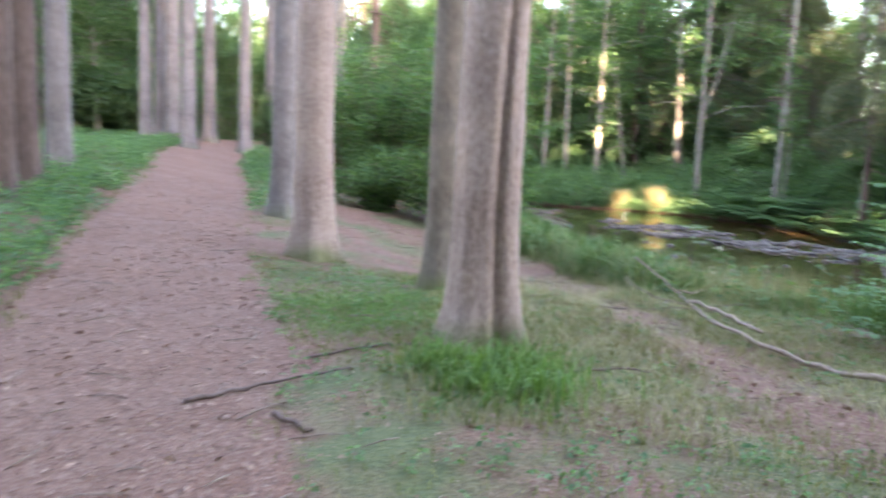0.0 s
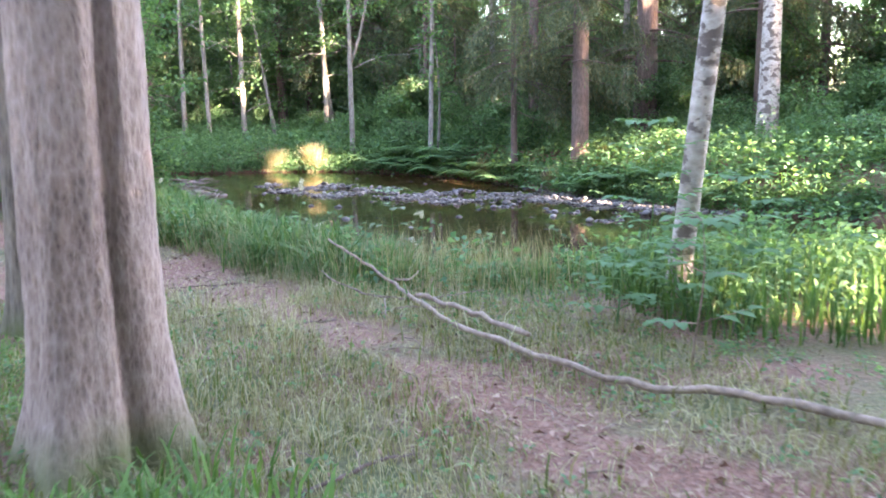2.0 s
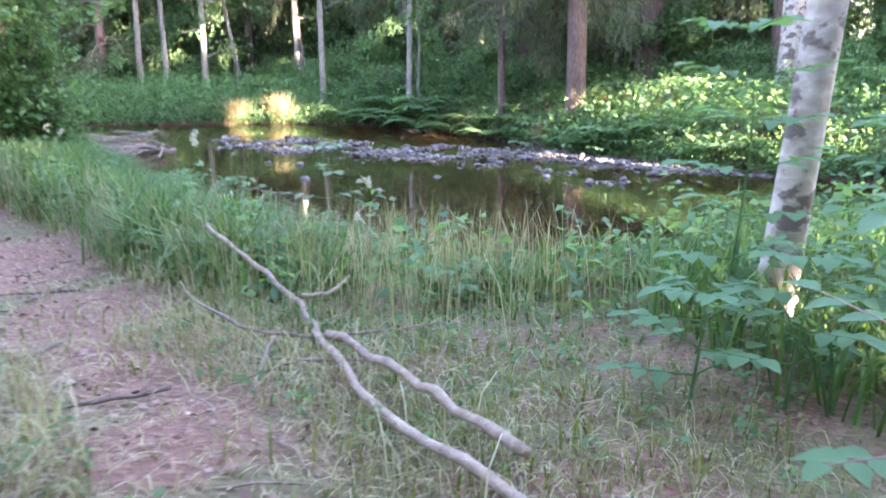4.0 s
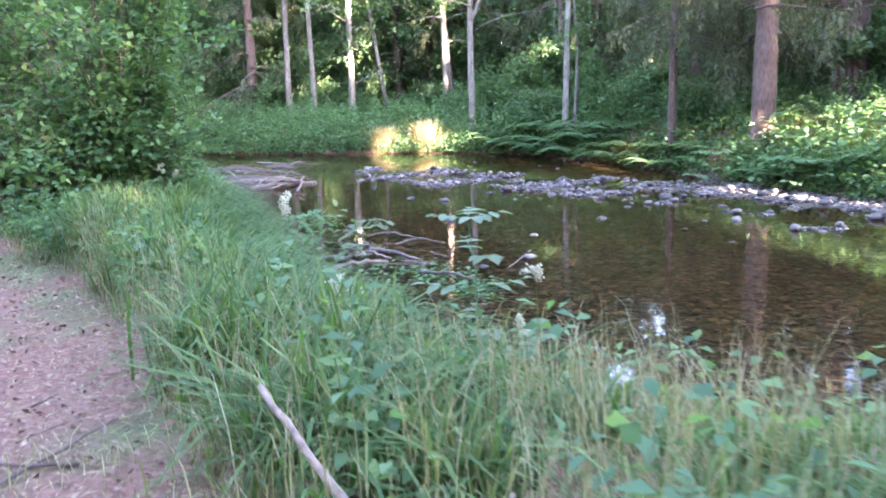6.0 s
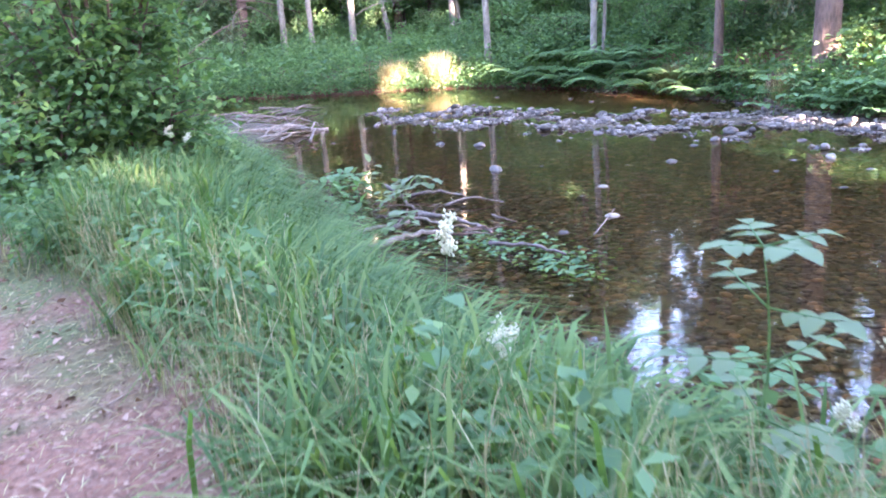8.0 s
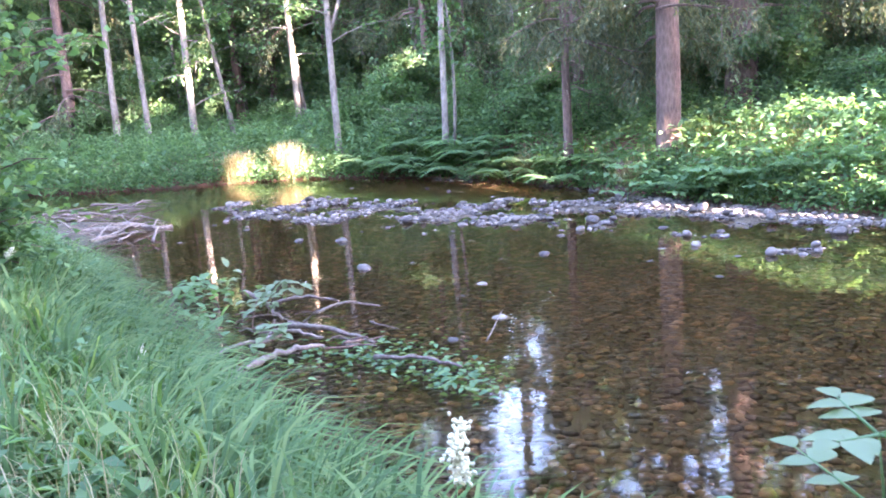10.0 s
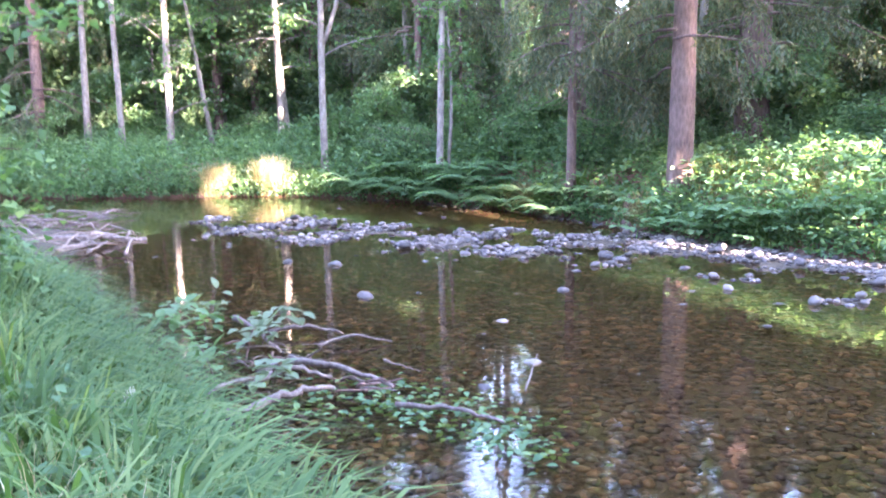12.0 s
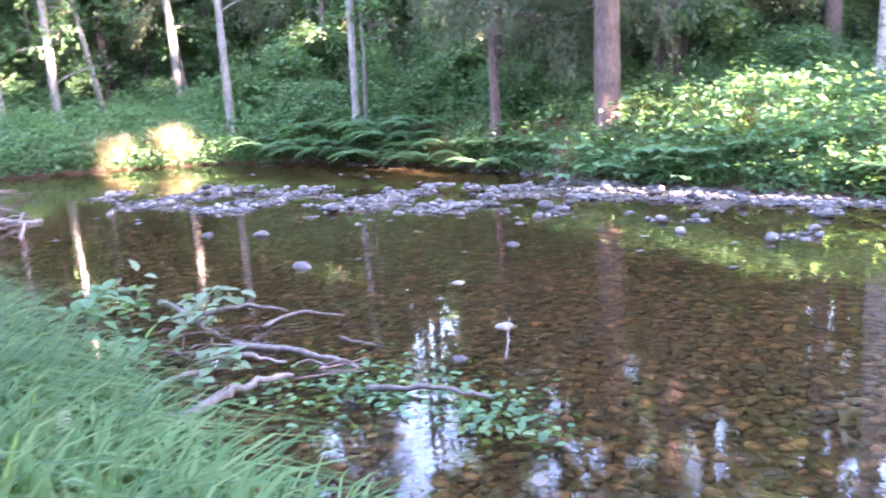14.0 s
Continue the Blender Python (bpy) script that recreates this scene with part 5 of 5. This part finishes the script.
def sapling(x, y, h, tiers, leaf, seed, label, stem_mat=None, name="sapling", mat=None):
    """A young broad-leaved stem with level sprays of large leaves."""
    rng = np.random.default_rng(seed)
    e = thing(name, x, y, height(x, y), label, "sapling")
    t = np.linspace(0, 1, 9)
    p = np.stack([0.05 * h * np.sin(3 * t), 0.03 * h * np.sin(4 * t + 1), h * t], 1)
    part("stem", tube(p, 0.008 * (1.25 - t), 7), stem_mat or LEAF_HERB, e)
    for i in range(tiers):
        f = 0.3 + 0.7 * i / max(tiers - 1, 1)
        o = np.array([np.interp(f, t, p[:, c]) for c in range(3)])
        for j in range(2 if i < tiers - 1 else 4):
            a = (i % 2) * 1.6 + j * (math.pi if i < tiers - 1 else 1.57) + rng.uniform(-0.3, 0.3)
            d = np.array([math.cos(a), math.sin(a), 0.18])
            s = np.array([-math.sin(a), math.cos(a), 0])
            ln = leaf * (3.0 if i < tiers - 1 else 1.7)
            at, al = [], []
            for g, sd in ((0.45, 1), (0.45, -1), (0.75, 1), (0.75, -1), (1.0, 0)):
                at.append(o + d * ln * g)
                al.append(d * 0.6 + s * sd + np.array([0, 0, -0.05]))
            for one in broad_leaf(np.array(at), np.array(al), rng, leaf):
                part("leaf", merge_leaves([[one]], mat or LEAF_HERB), mat or LEAF_HERB, e)
            part("leaf_stalk", tube(np.stack([o, o + d * ln * 0.5, o + d * ln]), [0.005, 0.004, 0.002], 5), stem_mat or LEAF_HERB, e)
    return e


def broad_leaf(at, along, rng, leaf):
    """Oval leaves of twelve rim points, cupped along the midrib."""
    d = unit(along)
    s = unit(np.cross(d, np.array([0, 0, 1.0])))
    up = np.cross(s, d)
    out = []
    for k in range(len(at)):
        ln = leaf * rng.uniform(0.8, 1.25)
        rim = []
        for u, w in ((0, 0), (0.15, 0.22), (0.4, 0.34), (0.65, 0.27), (0.88, 0.11), (1.0, 0)):
            rim.append((u, w))
        droop = rng.uniform(0.1, 0.35)
        left = [at[k] + d[k] * ln * u + s[k] * ln * w + up[k] * ln * (0.25 * w - droop * u * u) for u, w in rim]
        mid = [at[k] + d[k] * ln * u - up[k] * ln * droop * u * u for u, w in rim]
        right = [at[k] + d[k] * ln * u - s[k] * ln * w + up[k] * ln * (0.25 * w - droop * u * u) for u, w in rim]
        out.append((left, mid, right))
    return out


def merge_leaves(groups, mat):
    verts, faces = [], []
    for g in groups:
        for left, mid, right in g:
            n, m = len(verts), len(mid)
            verts += [tuple(v) for v in (*left, *mid, *right)]
            for i in range(m - 1):
                faces.append((n + i, n + i + 1, n + m + i + 1, n + m + i))
                faces.append((n + m + i, n + m + i + 1, n + 2 * m + i + 1, n + 2 * m + i))
    me = bpy.data.meshes.new("leaf_spray")
    me.from_pydata(verts, [], faces)
    me.materials.append(mat)
    me.polygons.foreach_set("use_smooth", np.ones(len(me.polygons), bool))
    return me


sapling(4.78, 15.36, 1.26, 5, 0.1, 201, "young elder with level sprays of broad pale green leaves", mat=LEAF_PALE)
sapling(5.3, 10.0, 0.95, 3, 0.12, 202, "thin brown-stemmed sapling with few leaves", WOOD_GREY)
sapling(5.35, 11.0, 0.5, 4, 0.10, 203, "low sapling with broad dark green leaves beside the birch")
sapling(5.75, 10.9, 0.65, 4, 0.105, 204, "low sapling with broad dark green leaves beside the birch")
sapling(5.9, 11.5, 1.5, 6, 0.12, 205, "leafy sapling growing against the birch")
sapling(6.5, 11.1, 1.1, 5, 0.13, 206, "leafy sapling growing against the birch")
sapling(5.6, 16.6, 0.8, 4, 0.10, 207, "leafy water-side sapling among bank grass")
sapling(5.0, 12.9, 0.26, 3, 0.07, 208, "pale broad-leaved seedling in the grass")
sapling(13.55, 28.95, 0.8, 4, 0.22, 210, "large-leaved butterbur plant on the far bank")
sapling(14.3, 27.6, 0.7, 4, 0.2, 211, "broad dark-leaved plant overhanging the far shore")
sapling(14.6, 26.8, 0.7, 4, 0.2, 212, "broad dark-leaved plant overhanging the far shore")


def meadowsweet(x, y, h, seed, size=1.0):
    rng = np.random.default_rng(seed)
    e = thing("meadowsweet", x, y, height(x, y), "meadowsweet with frothy cream flower heads in the grass", "wildflower", "meadowsweet")
    t = np.linspace(0, 1, 8)
    p = np.stack([0.06 * np.sin(3 * t + seed), 0.05 * np.sin(2 * t), h * t], 1)
    part("stem", tube(p, 0.0035 * (1.2 - t), 6), LEAF_HERB, e)
    for i in range(5):
        o = np.array([np.interp(0.25 + 0.13 * i, t, p[:, c]) for c in range(3)])
        a = rng.uniform(0, 6.28)
        d = np.array([math.cos(a), math.sin(a), 0.25])
        for one in broad_leaf(np.array([o + d * 0.01, o + d * 0.02]), np.array([d, d + np.array([0.5, -0.5, 0])]), rng, 0.1):
            part("leaf", merge_leaves([[one]], LEAF_HERB), LEAF_HERB, e)
    v, f = ICO1
    tops = []
    for lump in range(5):
        c = p[-1] + np.array([rng.normal() * 0.03, rng.normal() * 0.03, rng.uniform(-0.09, 0.05)]) * size
        for k in range(34):
            o = c + rng.normal(size=3) * np.array([0.016, 0.016, 0.018]) * size
            tops.append(([tuple(o + w * 0.0055 * rng.uniform(0.7, 1.3)) for w in v], f))
    tagged(part("flower_head", joined(tops), FLOWER, e), "frothy cream-white flower head", kind="stuff")
    return e


for k, (x, y, h) in enumerate([(3.72, 15.5, 1.02), (5.05, 14.98, 0.9), (5.1, 15.2, 0.7), (4.25, 16.4, 0.75), (2.25, 22.1, 0.85), (2.0, 22.3, 0.8), (3.1, 20.3, 0.6), (4.0, 15.9, 0.62)]):
    meadowsweet(x, y, h, 300 + k, 0.75)


# ---- plants and leaves lying on the water ----
def water_plants():
    rng = np.random.default_rng(95)
    w = float(water_level(22)) + 0.015
    u = rng.uniform(0, 1, 620)
    c = np.stack([np.interp(u, [0, 0.35, 0.7, 1], [4.85, 5.5, 5.85, 6.05]), np.interp(u, [0, 0.35, 0.7, 1], [22.2, 22.1, 21.1, 20.4])], 1) + rng.normal(size=(620, 2)) * np.interp(u, [0, 0.4, 1], [0.42, 0.36, 0.16])[:, None]
    at = np.column_stack([c, np.full(len(c), w) + rng.uniform(-0.06, 0.012, len(c))])
    way = rng.normal(size=at.shape) * np.array([1, 1, 0.08])
    mats = merge_leaves([broad_leaf(at, way, rng, 0.08)], LEAF_HERB)
    tagged(new("floating_leaves", mats), "mat of round green leaves floating on the stream", "water plants", kind="stuff")
    for k, (x, y, up) in enumerate([(3.75, 24.9, 0.45), (4.15, 25.3, 0.4), (4.15, 24.3, 0.35), (4.45, 23.7, 0.3), (4.05, 23.1, 0.35), (4.75, 24.3, 0.35), (3.6, 24.2, 0.5), (4.55, 22.9, 0.22)]):
        e = thing("leafy_twig", x, y, w, "leafy green twig snagged on driftwood in the stream", "twig", "snagged twigs")
        t = np.linspace(0, 1, 7)
        a = rng.uniform(0, 6.28)
        q = np.stack([0.35 * t * math.cos(a), 0.35 * t * math.sin(a), up * np.sin(2.2 * t)], 1)
        part("stem", tube(q, 0.009 * (1.2 - t), 5), BARK_DARK, e)
        v = rng.uniform(0.3, 1, 26)
        o = np.stack([np.interp(v, t, q[:, j]) for j in range(3)], 1) + rng.normal(size=(26, 3)) * np.array([0.12, 0.12, 0.05])
        o[:, 2] = np.maximum(o[:, 2], 0.01)
        for one in broad_leaf(o, rng.normal(size=o.shape) * np.array([1, 1, 0.35]), rng, 0.15):
            part("leaf", merge_leaves([[one]], LEAF_PALE if k % 2 else LEAF_HERB), LEAF_PALE if k % 2 else LEAF_HERB, e)


water_plants()


def litter():
    rng = np.random.default_rng(99)
    p, z = scatter(rng, 42000, (-6, 2.5, 7, 23), lambda x, y, z, wet, dn, df, r: ~wet & (dn > 1.2) & ((trails(x, y) < 0.25) | (r < 0.25)))
    at = np.column_stack([p, z + rng.uniform(0.004, 0.02, len(p))])
    q = leaves(at, rng.normal(size=at.shape) * np.array([1, 1, 0.12]), rng, 0.035, 0.018, 0.3, 0.1)
    tagged(new("leaf_litter", quad_mesh("leaf_litter", q, LITTER)), "brown dead leaves and chips on the trail", "leaf litter", kind="stuff")
    p, z = scatter(rng, 5200, (-3, 3.5, 7, 20), lambda x, y, z, wet, dn, df, r: ~wet & (dn > 1.2) & ((trails(x, y) < 0.1) | (r < 0.15)))
    at = np.column_stack([p, z + rng.uniform(0.012, 0.03, len(p))])
    q = leaves(at, rng.normal(size=at.shape) * np.array([1, 1, 0.25]), rng, 0.06, 0.036, 0.4, 0.2)
    tagged(new("fallen_leaves", quad_mesh("fallen_leaves", q, LITTER)), "curled dry beige leaves fallen on the trail", "leaf litter", kind="stuff")
    p, z = scatter(rng, 52000, (-0.5, 6.5, 6.5, 24), lambda x, y, z, wet, dn, df, r: ~wet & (dn > 0.8) & (line_distance(x, y, SIDE_TRAIL) < 1.5) & (r < 0.25 + 0.6 * patch(x * 2, y * 2)))
    at = np.column_stack([p, z + rng.uniform(0.004, 0.03, len(p))])
    q = leaves(at, rng.normal(size=at.shape) * np.array([1, 1, 0.1]), rng, 0.09, 0.006, 0.2, 0.1)
    tagged(new("straw", quad_mesh("straw", q, GRASS_DRY)), "flattened dry straw lying on the trail", "straw", kind="stuff")
    twigs = []
    for i in range(420):
        x, y = rng.uniform(-2.5, 6), rng.uniform(3.5, 19)
        zz, wet, dn, df = land(x, y)
        if wet or dn < 1.5:
            continue
        a, ln = rng.uniform(0, 6.28), rng.uniform(0.08, 0.4)
        o = np.array([x, y, float(zz) + 0.012])
        d = np.array([math.cos(a), math.sin(a), 0]) * ln
        twigs.append(tube(np.stack([o - d / 2, o + np.array([0.02, 0.01, 0.012]), o + d / 2]), [0.005, 0.005, 0.003], 5))
    tagged(mesh_object("twigs", *joined(twigs), WOOD_GREY), "small dry twigs scattered on the ground", "twigs", kind="stuff")


litter()
